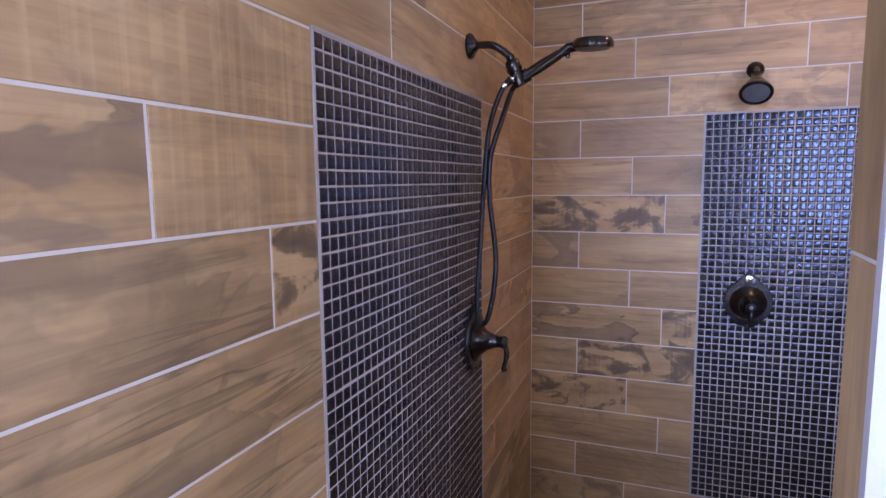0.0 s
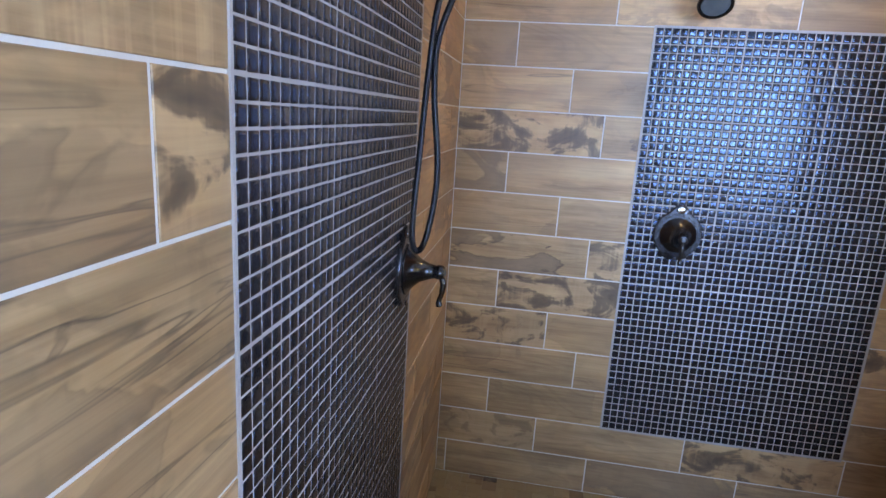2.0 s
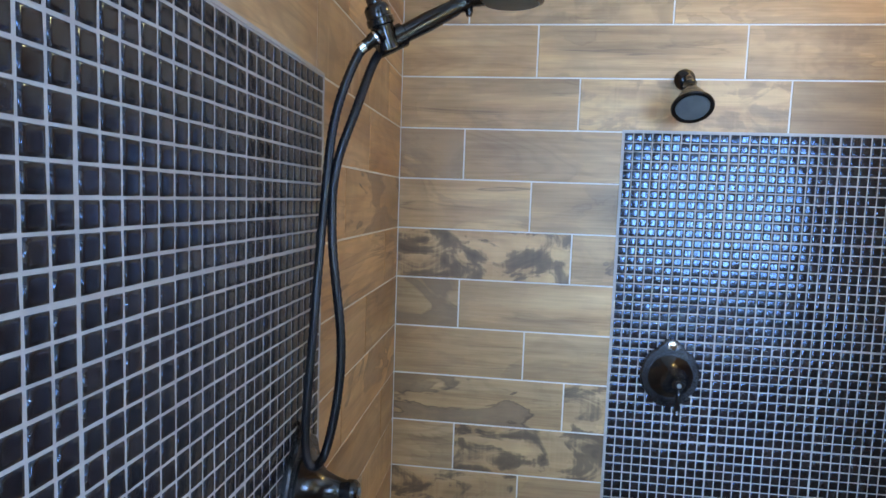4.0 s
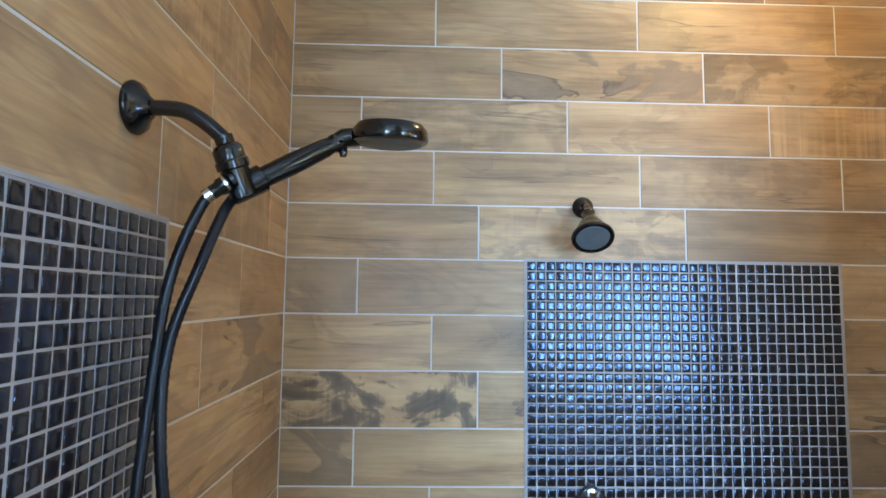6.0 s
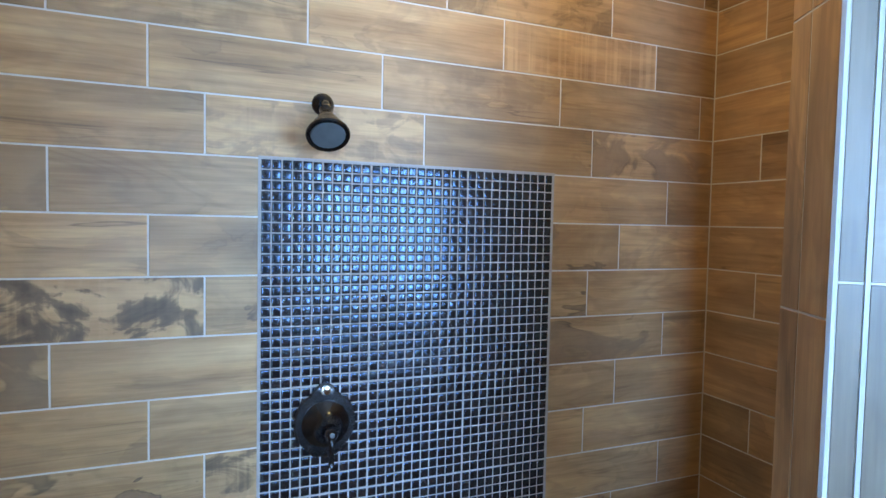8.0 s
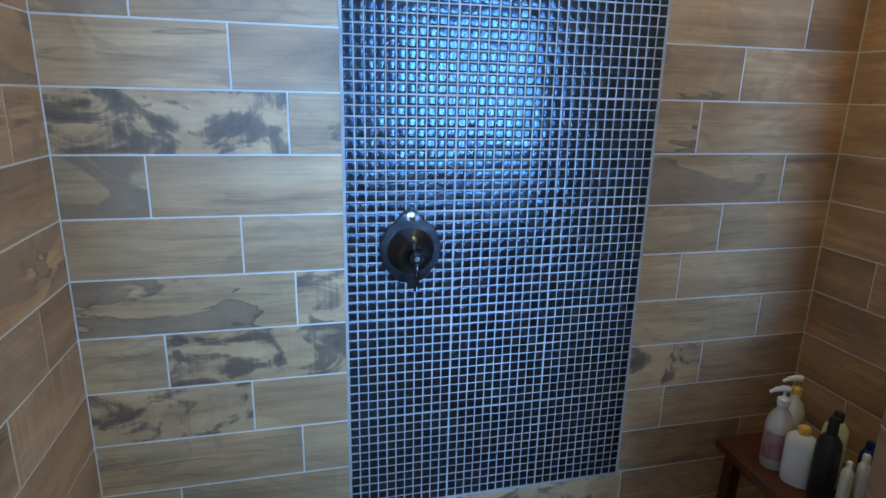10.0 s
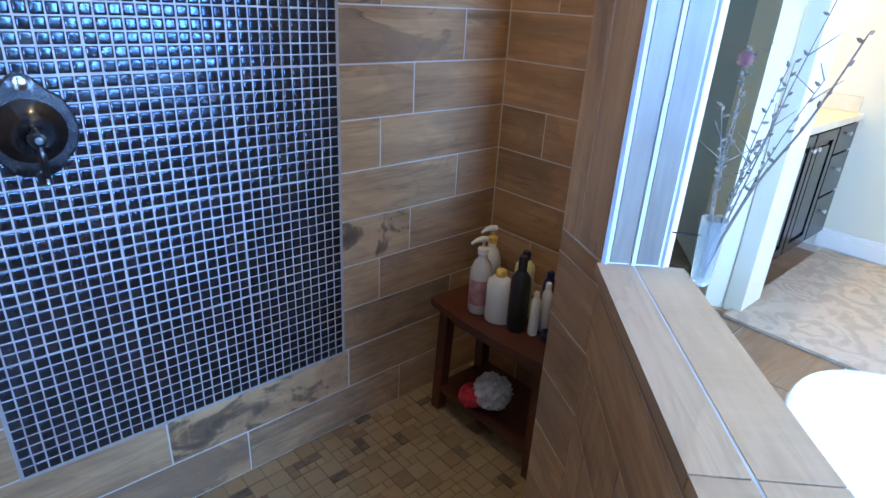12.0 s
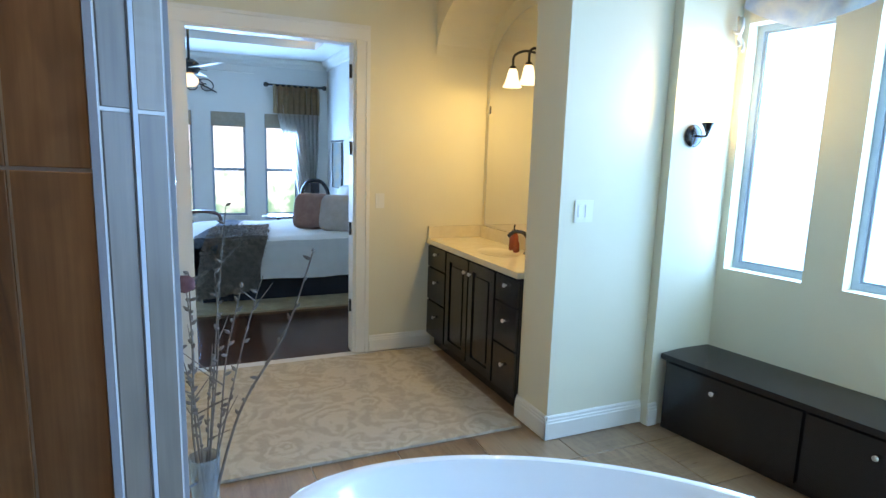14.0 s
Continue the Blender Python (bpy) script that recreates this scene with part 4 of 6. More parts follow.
def puff(name, x, y, z, r, material, label):
    """A crumpled bath puff of gathered mesh."""
    rng = random.Random(name + label)
    bm = bmesh.new()
    bmesh.ops.create_icosphere(bm, subdivisions=4, radius=r)
    for v in bm.verts:
        d = v.co.normalized()
        k = noise.noise(d * 5.5 + Vector((x, y, z)) * 9) * 0.22 + noise.noise(d * 13) * 0.12
        v.co = d * r * (1 + k)
        v.co.z *= 0.85
    lowest = min(v.co.z for v in bm.verts)
    single(name, bm, material, label, "bath puff", smooth=True, at=Matrix.Translation((x, y, z - lowest)))


puff("bath_puff", 2.005, -0.345, 0.105, 0.07, mottled("white_mesh", (0.5, 0.47, 0.43), (0.66, 0.62, 0.57), 40, 0.8, bumps=0.5), "crumpled white bath puff on the stool shelf")
puff("bath_puff", 1.955, -0.295, 0.105, 0.047, mottled("red_mesh", (0.42, 0.01, 0.02), (0.6, 0.03, 0.05), 40, 0.6, bumps=0.5), "crumpled red bath puff on the stool shelf")

# ---- bathroom: tub, vanities, bench, windows ----
TUB = Matrix.Translation((1.94, -1.91, 0)) @ Matrix.Rotation(radians(58), 4, "Z")
tub = thing("bathtub", "white oval freestanding bathtub beside the shower half wall", "bathtub", TUB)
part("tub_shell", lathe(bmesh.new(), [(0, 0.02), (0.60, 0.02), (0.66, 0.05), (0.73, 0.22), (0.79, 0.42), (0.82, 0.53), (0.85, 0.565), (0.856, 0.578), (0.85, 0.590), (0.835, 0.594), (0.80, 0.590), (0.775, 0.57), (0.74, 0.44), (0.68, 0.25), (0.58, 0.15), (0.4, 0.125), (0, 0.12)], 72, Matrix.Diagonal((0.98, 0.98, 1, 1)), (1, 0.54)), TUBWHITE, tub, "", True)
part("plinth", lathe(bmesh.new(), [(0, 0), (0.60, 0), (0.61, 0.01), (0.60, 0.03), (0, 0.03)], 56, None, (1, 0.545)), TUBWHITE, tub, "", True)
part("drain", lathe(bmesh.new(), [(0, 0.121), (0.03, 0.121), (0.03, 0.127), (0.024, 0.130), (0, 0.130)], 24), CHROME, tub, "chrome drain", True)

FROST = glow("window_glow", (0.32, 0.62, 1.0), 13.0)
FRAME = mottled("blue_grey_frame", (0.30, 0.38, 0.44), (0.36, 0.44, 0.50), 8, 0.4)


def bath_window(i, a, w, sill):
    """A tall fixed window in its hole; a is the hole's side nearer the corner."""
    top = thing("window_%d" % i, "tall narrow frosted window with a grey frame", "window", WIN, kind="structure")
    x0, x1, z0, z1 = a - w, a, sill, 2.38
    f = 0.035
    for s in ((x0, x0 + f, z0, z1), (x1 - f, x1, z0, z1), (x0 + f, x1 - f, z0, z0 + f), (x0 + f, x1 - f, z1 - f, z1)):
        part("window_frame", boxes((s[0], s[1], -0.135, -0.095, s[2], s[3]), bevel=0.005), FRAME, top)
    for s in ((x0 + f, x0 + f + 0.012, z0 + f, z1 - f), (x1 - f - 0.012, x1 - f, z0 + f, z1 - f), (x0 + f + 0.012, x1 - f - 0.012, z0 + f, z0 + f + 0.012), (x0 + f + 0.012, x1 - f - 0.012, z1 - f - 0.012, z1 - f)):
        part("glazing_bead", boxes((s[0], s[1], -0.13, -0.108, s[2], s[3]), bevel=0.003), FRAME, top)
    part("pane", boxes((x0 + f, x1 - f, -0.128, -0.124, z0 + f, z1 - f)), FROST, top, "bright frosted pane")


for i, (a, w, sill) in enumerate(HOLES):
    bath_window(i + 1, a, w, sill)


def knob(parent, x, y, z, d):
    m = Matrix.Translation((x, y, z)) @ Vector(d).to_track_quat("Z", "Y").to_matrix().to_4x4()
    return part("knob", lathe(bmesh.new(), [(0, 0), (0.005, 0), (0.005, 0.010), (0.012, 0.014), (0.014, 0.020), (0.010, 0.026), (0, 0.027)], 18, m), NICKEL, parent, "brushed nickel knob", True)


def vanity(flip, label):
    """Dark cabinet along the wall; flip mirrors it to the other side of the doorway."""
    M = Matrix.Identity(4) if not flip else Matrix.Translation((0, -3.25, 0)) @ Matrix.Diagonal((1, -1, 1, 1))
    yf, yb = -2.815, -3.286

    def P_(name, bm, mat_, parent, lab="", smooth=False):
        bmesh.ops.transform(bm, matrix=M, verts=bm.verts[:])
        return part(name, bm, mat_, parent, lab, smooth)

    top = thing("vanity_cabinet", label, "vanity")
    x0, x1 = (3.745, 5.185) if not flip else (3.96, 5.185)
    if flip:
        bm = bmesh.new()
        prism(bm, [(x0 + 0.02, yf), (x0 + 0.55, yb + 0.1), (x1, yb + 0.1), (x1, yf)], 0.10, 0.87)
        P_("cabinet_body", bm, ESPRESSO, top)
    else:
        P_("cabinet_body", boxes((x0, x1, yb, yf, 0.10, 0.87)), ESPRESSO, top)
        P_("toe_kick", boxes((x0, x1, yb, yf - 0.06, 0.0, 0.10)), ESPRESSO, top)
    out = 1
    for xs in (((4.83, 5.175), (3.75, 4.02)) if not flip else ((4.83, 5.175), (4.0, 4.05))):
        for z0, z1 in ((0.69, 0.855), (0.415, 0.675), (0.115, 0.40)):
            bm = boxes((xs[0], xs[1], yf, yf + 0.018, z0, z1), bevel=0.006, seg=2)
            d = P_("drawer_front", bm, ESPRESSO, top)
            kb = lathe(bmesh.new(), [(0, 0), (0.005, 0), (0.005, 0.010), (0.012, 0.014), (0.014, 0.020), (0.010, 0.026), (0, 0.027)], 16, Matrix.Translation(((xs[0] + xs[1]) / 2, yf + 0.018, (z0 + z1) / 2 + 0.03)) @ Matrix.Rotation(radians(-90), 4, "X"))
            P_("knob", kb, NICKEL, d, "brushed nickel knob", True)
    for xs, kx in (((4.43, 4.80), 4.46), ((4.04, 4.41), 4.38)):
        bm = bmesh.new()
        z0, z1, f = 0.115, 0.855, 0.06
        for s in ((xs[0], xs[0] + f, z0, z1), (xs[1] - f, xs[1], z0, z1), (xs[0] + f, xs[1] - f, z0, z0 + f), (xs[0] + f, xs[1] - f, z1 - f, z1)):
            box(bm, s[0], s[1], yf, yf + 0.02, s[2], s[3])
        bevelled(bm, 0.004, 2)
        box(bm, xs[0] + f, xs[1] - f, yf, yf + 0.008, z0 + f, z1 - f)
        box(bm, xs[0] + f + 0.03, xs[1] - f - 0.03, yf + 0.008, yf + 0.016, z0 + f + 0.03, z1 - f - 0.03)
        d = P_("cabinet_door", bm, ESPRESSO, top, "dark raised-panel door")
        for dz in (0.0,):
            kb = lathe(bmesh.new(), [(0, 0), (0.005, 0), (0.005, 0.010), (0.012, 0.014), (0.014, 0.020), (0.010, 0.026), (0, 0.027)], 16, Matrix.Translation((kx, yf + 0.02, 0.77)) @ Matrix.Rotation(radians(-90), 4, "X"))
            P_("knob", kb, NICKEL, d, "brushed nickel knob", True)
    ct = thing("countertop", "cream stone countertop with a low backsplash", "countertop")
    if flip:
        bm = bmesh.new()
        prism(bm, [(x0, yf + 0.03), (x0 + 0.55, yb + 0.1), (x1, yb + 0.1), (x1, yf + 0.03)], 0.872, 0.91)
        P_("slab", bm, COUNTER, ct)
        P_("side_splash", boxes((x1 - 0.022, x1 + 0.003, yb + 0.1, yf - 0.0, 0.912, 1.01), bevel=0.004), COUNTER, ct)
        return
    P_("slab", boxes((x0, x1, yb, yf + 0.03, 0.872, 0.91), bevel=0.008, seg=3), COUNTER, ct)
    P_("backsplash", boxes((x0, x1 - 0.024, yb, yb + 0.022, 0.912, 1.01), bevel=0.004), COUNTER, ct)
    P_("side_splash", boxes((x1 - 0.022, x1 + 0.003, yb, yf + 0.02, 0.912, 1.01), bevel=0.004), COUNTER, ct)
    bowl = lathe(bmesh.new(), [(0.20, 0.9115), (0.205, 0.9135), (0.195, 0.915), (0.185, 0.9115), (0, 0.9112)], 40, Matrix.Translation((4.42, -3.03, 0)), (1, 0.72))
    P_("sink_rim", bowl, COUNTER, ct, "cream undermount sink rim", True)


vanity(False, "dark espresso vanity with drawers and raised-panel doors")
vanity(True, "dark espresso vanity across from the other one")


# arched mirror on the vanity wall
MIRROR = mat("mirror_glass", 0.02, 1.0, (0.86, 0.86, 0.84))[0]
mir = thing("wall_mirror", "large arched frameless mirror above the vanity", "mirror")
pts = [(5.12, 1.02), (5.12, 2.20)]
for i in range(1, 24):
    a = math.pi * i / 24
    pts.append((4.465 + 0.655 * math.cos(a), 2.20 + 0.45 * math.sin(a)))
pts += [(3.81, 2.20), (3.81, 1.02)]
bm = bmesh.new()
lo = [bm.verts.new((x, -3.288, z)) for x, z in pts]
hi = [bm.verts.new((x, -3.280, z)) for x, z in pts]
bm.faces.new(hi)
bm.faces.new(lo[::-1])
for i in range(len(pts)):
    j = (i + 1) % len(pts)
    bm.faces.new((lo[i], lo[j], hi[j], hi[i]))
part("mirror_sheet", bm, MIRROR, mir)
bm = tube(bmesh.new(), [(x, -3.281, z) for x, z in pts], 0.0035, 6)
part("mirror_edge", bm, NICKEL, mir, "thin bright bevelled edge")
part("mirror_clip", boxes((5.10, 5.125, -3.286, -3.273, 1.93, 1.99), bevel=0.003), CHROME, mir, "small chrome clip")

SHADE = glow("lit_glass_shade", (1.0, 0.80, 0.50), 5.5)


def vanity_light(x0, y, z, s, label):
    """Three bell shades on a wall whose face is at y, looking along s."""
    top = thing("vanity_light", label, "wall light")
    part("back_plate", boxes((x0 - 0.07, x0 + 0.07, min(y, y + s * 0.02), max(y, y + s * 0.02), z - 0.05, z + 0.05), bevel=0.01, seg=3), BRONZE, top)
    for dx in (-0.21, 0.0, 0.21):
        part("arm", tube(bmesh.new(), curve([(x0, y + s * 0.02, z), (x0 + dx * 0.5, y + s * 0.10, z + 0.05), (x0 + dx * 0.95, y + s * 0.15, z + 0.03), (x0 + dx, y + s * 0.155, z - 0.05)], 6), 0.009, 10), BRONZE, top, "", True)
        m = Matrix.Translation((x0 + dx, y + s * 0.155, z - 0.06))
        part("shade", lathe(bmesh.new(), [(0.024, 0.0), (0.034, -0.02), (0.040, -0.06), (0.052, -0.10), (0.068, -0.125), (0.064, -0.125), (0.048, -0.10), (0.036, -0.06), (0.022, -0.004)], 24, m), SHADE, top, "glowing white glass shade", True)
        part("socket", lathe(bmesh.new(), [(0, 0.02), (0.018, 0.018), (0.026, 0.0), (0.022, -0.008), (0, -0.008)], 18, m), BRONZE, top, "", True)
        lamp("vanity_bulb", "POINT", Matrix.Translation((x0 + dx, y + s * 0.16, z - 0.20)), W_BULB, BULB, r=0.04)


vanity_light(4.29, -3.28, 2.26, 1, "bronze wall light with three lit bell shades")
vanity_light(4.95, 0.13, 2.42, -1, "bronze wall light over the other vanity")


def sconce():
    top = thing("wall_sconce", "bronze wall sconce with a small cup, lit", "wall sconce", Matrix.Translation((3.353, -3.665, 1.74)))
    out = Matrix.Rotation(radians(-90), 4, "Y")
    part("back_plate", lathe(bmesh.new(), [(0.062, 0), (0.064, 0.006), (0.058, 0.014), (0.045, 0.02), (0.02, 0.026), (0, 0.026)], 32, out), BRONZE, top, "", True)
    part("arm", tube(bmesh.new(), curve([(-0.02, 0, 0), (-0.06, -0.004, -0.004), (-0.09, -0.006, 0.0), (-0.095, -0.006, 0.02)], 5), 0.007, 10), BRONZE, top, "", True)
    part("cup", lathe(bmesh.new(), [(0, 0.0), (0.010, 0.0), (0.014, 0.014), (0.026, 0.042), (0.040, 0.058), (0.036, 0.058), (0.02, 0.04), (0, 0.02)], 24, Matrix.Translation((-0.095, -0.006, 0.012))), BRONZE, top, "", True)
    part("lit_shade", lathe(bmesh.new(), [(0.030, 0.052), (0.042, 0.085), (0.055, 0.14), (0.052, 0.14), (0.038, 0.085), (0.02, 0.05)], 24, Matrix.Translation((-0.095, -0.006, 0.012))), SHADE, top, "glowing glass shade", True)
    lamp("sconce_bulb", "POINT", Matrix.Translation((3.353 - 0.095, -3.671, 1.93)), W_SCONCE, BULB, r=0.03)


sconce()


def light_switch():
    top = thing("light_switch", "white double light switch on the wall end", "light switch", Matrix.Translation((3.418, -2.985, 1.31)))
    part("cover_plate", boxes((-0.006, 0, -0.060, 0.060, -0.060, 0.060), bevel=0.003, seg=2), WHITE, top)
    for dy in (-0.024, 0.024):
        part("rocker", boxes((-0.010, -0.005, dy - 0.017, dy + 0.017, -0.034, 0.034), bevel=0.002), WHITE, top)


light_switch()
sw = thing("light_switch", "small cream switch plate beside the doorway", "light switch", Matrix.Translation((DOOR_X, -2.38, 1.22)))
part("cover_plate", boxes((-0.006, 0, -0.036, 0.036, -0.058, 0.058), bevel=0.003), WHITE, sw)
part("rocker", boxes((-0.010, -0.005, -0.015, 0.015, -0.032, 0.032), bevel=0.002), WHITE, sw)


def bench():
    top = thing("storage_bench", "dark espresso storage bench below the tub windows", "bench", WIN)
    part("bench_body", boxes((-2.4, -0.03, 0.004, 0.385, 0.0, 0.43)), ESPRESSO, top)
    part("bench_top", boxes((-2.42, -0.01, 0.004, 0.415, 0.432, 0.465), bevel=0.008, seg=3), ESPRESSO, top)
    for i in range(3):
        x1 = -0.05 - i * 0.78
        d = part("bench_door", boxes((x1 - 0.76, x1, 0.386, 0.404, 0.04, 0.415), bevel=0.006), ESPRESSO, top)
        knob(d, x1 - 0.30, 0.404, 0.335, (0, 1, 0))


bench()


def swag():
    """Gathered valance and scrolled bracket above the tub windows."""
    rng = random.Random(2)
    top = thing("window_valance", "cream and blue fabric valance on a scrolled bracket", "valance", WIN)
    bm = bmesh.new()
    n, k = 60, 14
    grid = []
    for i in range(n + 1):
        u = i / n
        x = -0.12 - 1.9 * u
        row = []
        for j in range(k + 1):
            v = j / k
            sag = 2.50 - 0.15 * math.sin(math.pi * ((u * 2.6) % 1.0)) * v - 0.06 * v
            row.append(bm.verts.new((x, 0.10 + 0.05 * math.sin(v * 7 + u * 30) * v + 0.06 * math.sin(math.pi * v), sag + 0.20 * (1 - v))))
        grid.append(row)
    for i in range(n):
        for j in range(k):
            bm.faces.new((grid[i][j], grid[i + 1][j], grid[i + 1][j + 1], grid[i][j + 1]))
    bmesh.ops.solidify(bm, geom=bm.faces[:], thickness=0.004)
    part("fabric", bm, SWAG, top, "cream fabric with blue and grey print", True)
    sc = []
    for i in range(40):
        a = i * 0.28
        r = 0.012 + 0.0016 * i
        sc.append((-0.07 + 0.3 * r * math.sin(a), 0.07 + r * math.cos(a) * 0.7, 2.36 + 0.05 - 0.004 * i + r * math.sin(a) * 0.5))
    part("scroll_bracket", tube(bmesh.new(), sc, 0.009, 8), SCROLL, top, "carved pale scroll", True)
    part("scroll_drop", tube(bmesh.new(), curve([(-0.07, 0.06, 2.40), (-0.085, 0.08, 2.34), (-0.065, 0.07, 2.29), (-0.08, 0.07, 2.25)], 6), [0.02] * 6 + [0.016] * 6 + [0.011] * 7, 10), SCROLL, top, "carved pale drop", True)
    part("rod", tube(bmesh.new(), [(-0.03, 0.06, 2.67), (-2.1, 0.06, 2.67)], 0.014, 10), BRONZE, top)


SWAG = mottled("printed_swag", (0.72, 0.66, 0.52), (0.36, 0.42, 0.50), 9, 0.85, bumps=0.3)
SCROLL = mottled("carved_plaster", (0.50, 0.46, 0.38), (0.64, 0.60, 0.50), 30, 0.7, bumps=0.3)
swag()


def run_board(name, a, b, h=0.13, t=0.016, label="white painted baseboard"):
    """Baseboard on the left-hand side of the line a to b."""
    d = Vector((b[0] - a[0], b[1] - a[1]))
    L = d.length
    d.normalize()
    n = Vector((-d.y, d.x))
    m = Matrix(((d.x, n.x, 0, a[0]), (d.y, n.y, 0, a[1]), (0, 0, 1, 0), (0, 0, 0, 1)))
    prof = [(0, 0), (t, 0), (t, h * 0.68), (t * 0.75, h * 0.72), (t * 0.75, h * 0.80), (t * 0.5, h * 0.84), (t * 0.5, h * 0.93), (t * 0.2, h), (0, h)]
    bm = bmesh.new()
    A = [bm.verts.new((0, y, z)) for y, z in prof]
    B = [bm.verts.new((L, y, z)) for y, z in prof]
    for i in range(len(prof)):
        j = (i + 1) % len(prof)
        bm.faces.new((A[i], A[j], B[j], B[i]))
    bm.faces.new(A)
    bm.faces.new(B[::-1])
    return single(name, bm, WHITE, label, "baseboard", "structure", at=m)


run_board("baseboard", (DOOR_X - 0.001, -2.83), (DOOR_X - 0.001, -2.30))
run_board("baseboard", (DOOR_X - 0.001, -0.89), (DOOR_X - 0.001, -0.43))
run_board("baseboard", (3.403, -2.829), (3.745, -2.829), 0.14)
run_board("baseboard", (3.419, -3.51), (3.419, -2.813), 0.14)
run_board("baseboard", (3.354, -3.575), (3.354, -3.51), 0.14)
run_board("baseboard", (3.71 + 0.34 * 0.777, -0.451 + 0.34 * 0.629), (3.71, -0.451), 0.14)

# doorway casing, jamb and hinges
cas = thing("door_1", "cream painted door casing with an open doorway to the bedroom", "door casing", kind="structure")
for y0, y1 in ((-2.29, -2.185), (-1.005, -0.90)):
    bm = boxes((DOOR_X - 0.018, DOOR_X, y0, y1, 0, 2.405), (DOOR_X - 0.026, DOOR_X - 0.018, (y0 if y0 < -2 else y1 - 0.03), (y0 + 0.03 if y0 < -2 else y1), 0, 2.405), bevel=0.004)
    part("casing", bm, WHITE, cas)
part("casing", boxes((DOOR_X - 0.018, DOOR_X, -2.29, -0.90, 2.406, 2.515), (DOOR_X - 0.026, DOOR_X - 0.018, -2.29, -0.90, 2.49, 2.515), bevel=0.004), WHITE, cas)
for y0, y1 in ((-2.19, -2.165), (-1.025, -1.0)):
    part("jamb", boxes((DOOR_X, DOOR_X + 0.13, y0, y1, 0, 2.385)), WHITE, cas)
part("head_jamb", boxes((DOOR_X, DOOR_X + 0.13, -2.19, -1.0, 2.386, 2.409)), WHITE, cas)
for z in (0.38, 1.0, 1.62, 2.19):
    part("hinge", tube(bmesh.new(), [(DOOR_X + 0.05, -2.158, z - 0.05), (DOOR_X + 0.05, -2.158, z + 0.05)], 0.011, 10), BRONZE, cas, "dark bronze hinge")

# closet door in the slanted wall
DOORGREY = mottled("grey_green_door_paint", (0.33, 0.33, 0.27), (0.38, 0.38, 0.32), 4, 0.45)
dr = thing("door_2", "grey-green closet door, closed, with a round knob", "door", SL, kind="structure")
part("door_leaf", boxes((0.35, 1.09, 0.02, 0.06, 0.012, 2.095)), DOORGREY, dr)
for z0, z1 in ((0.20, 0.95), (1.10, 1.95)):
    part("door_panel", boxes((0.47, 0.97, 0.010, 0.021, z0, z1), bevel=0.006), DOORGREY, dr)
part("door_knob", lathe(bmesh.new(), [(0, 0), (0.026, 0.001), (0.026, 0.006), (0.010, 0.010), (0.009, 0.028), (0.022, 0.036), (0.027, 0.050), (0.020, 0.062), (0, 0.065)], 24, Matrix.Translation((0.42, 0.02, 1.0)) @ Matrix.Rotation(radians(90), 4, "X")), NICKEL, dr, "round nickel knob", True)
for s in ((0.27, 0.345, 0, 2.10), (1.095, 1.17, 0, 2.10), (0.27, 1.17, 2.101, 2.18)):
    part("casing", boxes((s[0], s[1], -0.018, -0.001, s[2], s[3]), bevel=0.004), WHITE, dr)

# rug
RUG, nt, b = mat("damask_rug", 0.95)
v = coords(nt)
vor = node(nt, "ShaderNodeTexVoronoi", Scale=2.9)
vor.feature = "SMOOTH_F1"
wob = nt.nodes.new("ShaderNodeVectorMath")
wob.operation = "ADD"
nz = node(nt, "ShaderNodeTexNoise", Scale=4.5, Detail=2.0)
nt.links.new(v, nz.inputs["Vector"])
sc = nt.nodes.new("ShaderNodeVectorMath")
sc.operation = "SCALE"
sc.inputs["Scale"].default_value = 0.22
nt.links.new(nz.outputs["Color"], sc.inputs[0])
nt.links.new(v, wob.inputs[0])
nt.links.new(sc.outputs[0], wob.inputs[1])
nt.links.new(wob.outputs[0], vor.inputs["Vector"])
wave = arith(nt, "SINE", arith(nt, "MULTIPLY", vor.outputs["Distance"], 42.0), 0)
swirl = noise_at(nt, wob.outputs[0], 7.0, 3, 0.5, 2.5)
pat = ramp(nt, arith(nt, "ADD", arith(nt, "MULTIPLY", wave, 0.12), swirl), [(0.40, (0, 0, 0)), (0.58, (1, 1, 1))])
tuft = noise_at(nt, v, 420, 2)
col = mix(nt, pat, (0.37, 0.29, 0.20), (0.50, 0.41, 0.30))
col = mix(nt, 0.3, col, ramp(nt, tuft, [(0.3, (0.32, 0.26, 0.19)), (0.7, (0.64, 0.57, 0.46))]))
nt.links.new(col, b.inputs["Base Color"])
bump(nt, b, arith(nt, "ADD", pat, tuft), 0.5, 0.004)
single("area_rug", boxes((3.60, 5.10, -2.78, -0.50, -0.004, 0.012), bevel=0.005), RUG, "beige rug with a cream damask pattern on the tile floor", "rug")

# counter things
AMBER = mottled("amber_glass", (0.20, 0.035, 0.015), (0.32, 0.07, 0.03), 10, 0.12)


def soap(x, y, s, label, pump=True):
    top = thing("soap_dispenser", label, "soap dispenser", Matrix.Translation((x, y, 0.911)))
    part("bottle", lathe(bmesh.new(), [(0, 0), (0.030 * s, 0), (0.033 * s, 0.006), (0.031 * s, 0.09 * s), (0.022 * s, 0.115 * s), (0.012 * s, 0.125 * s), (0.012 * s, 0.14 * s), (0, 0.14 * s)], 20), AMBER, top, "", True)
    if pump:
        part("pump", tube(bmesh.new(), curve([(0, 0, 0.14 * s), (0, 0, 0.165 * s), (-0.02, 0.01, 0.172 * s), (-0.035, 0.018, 0.166 * s)], 4), 0.006, 8), BRONZE, top, "", True)


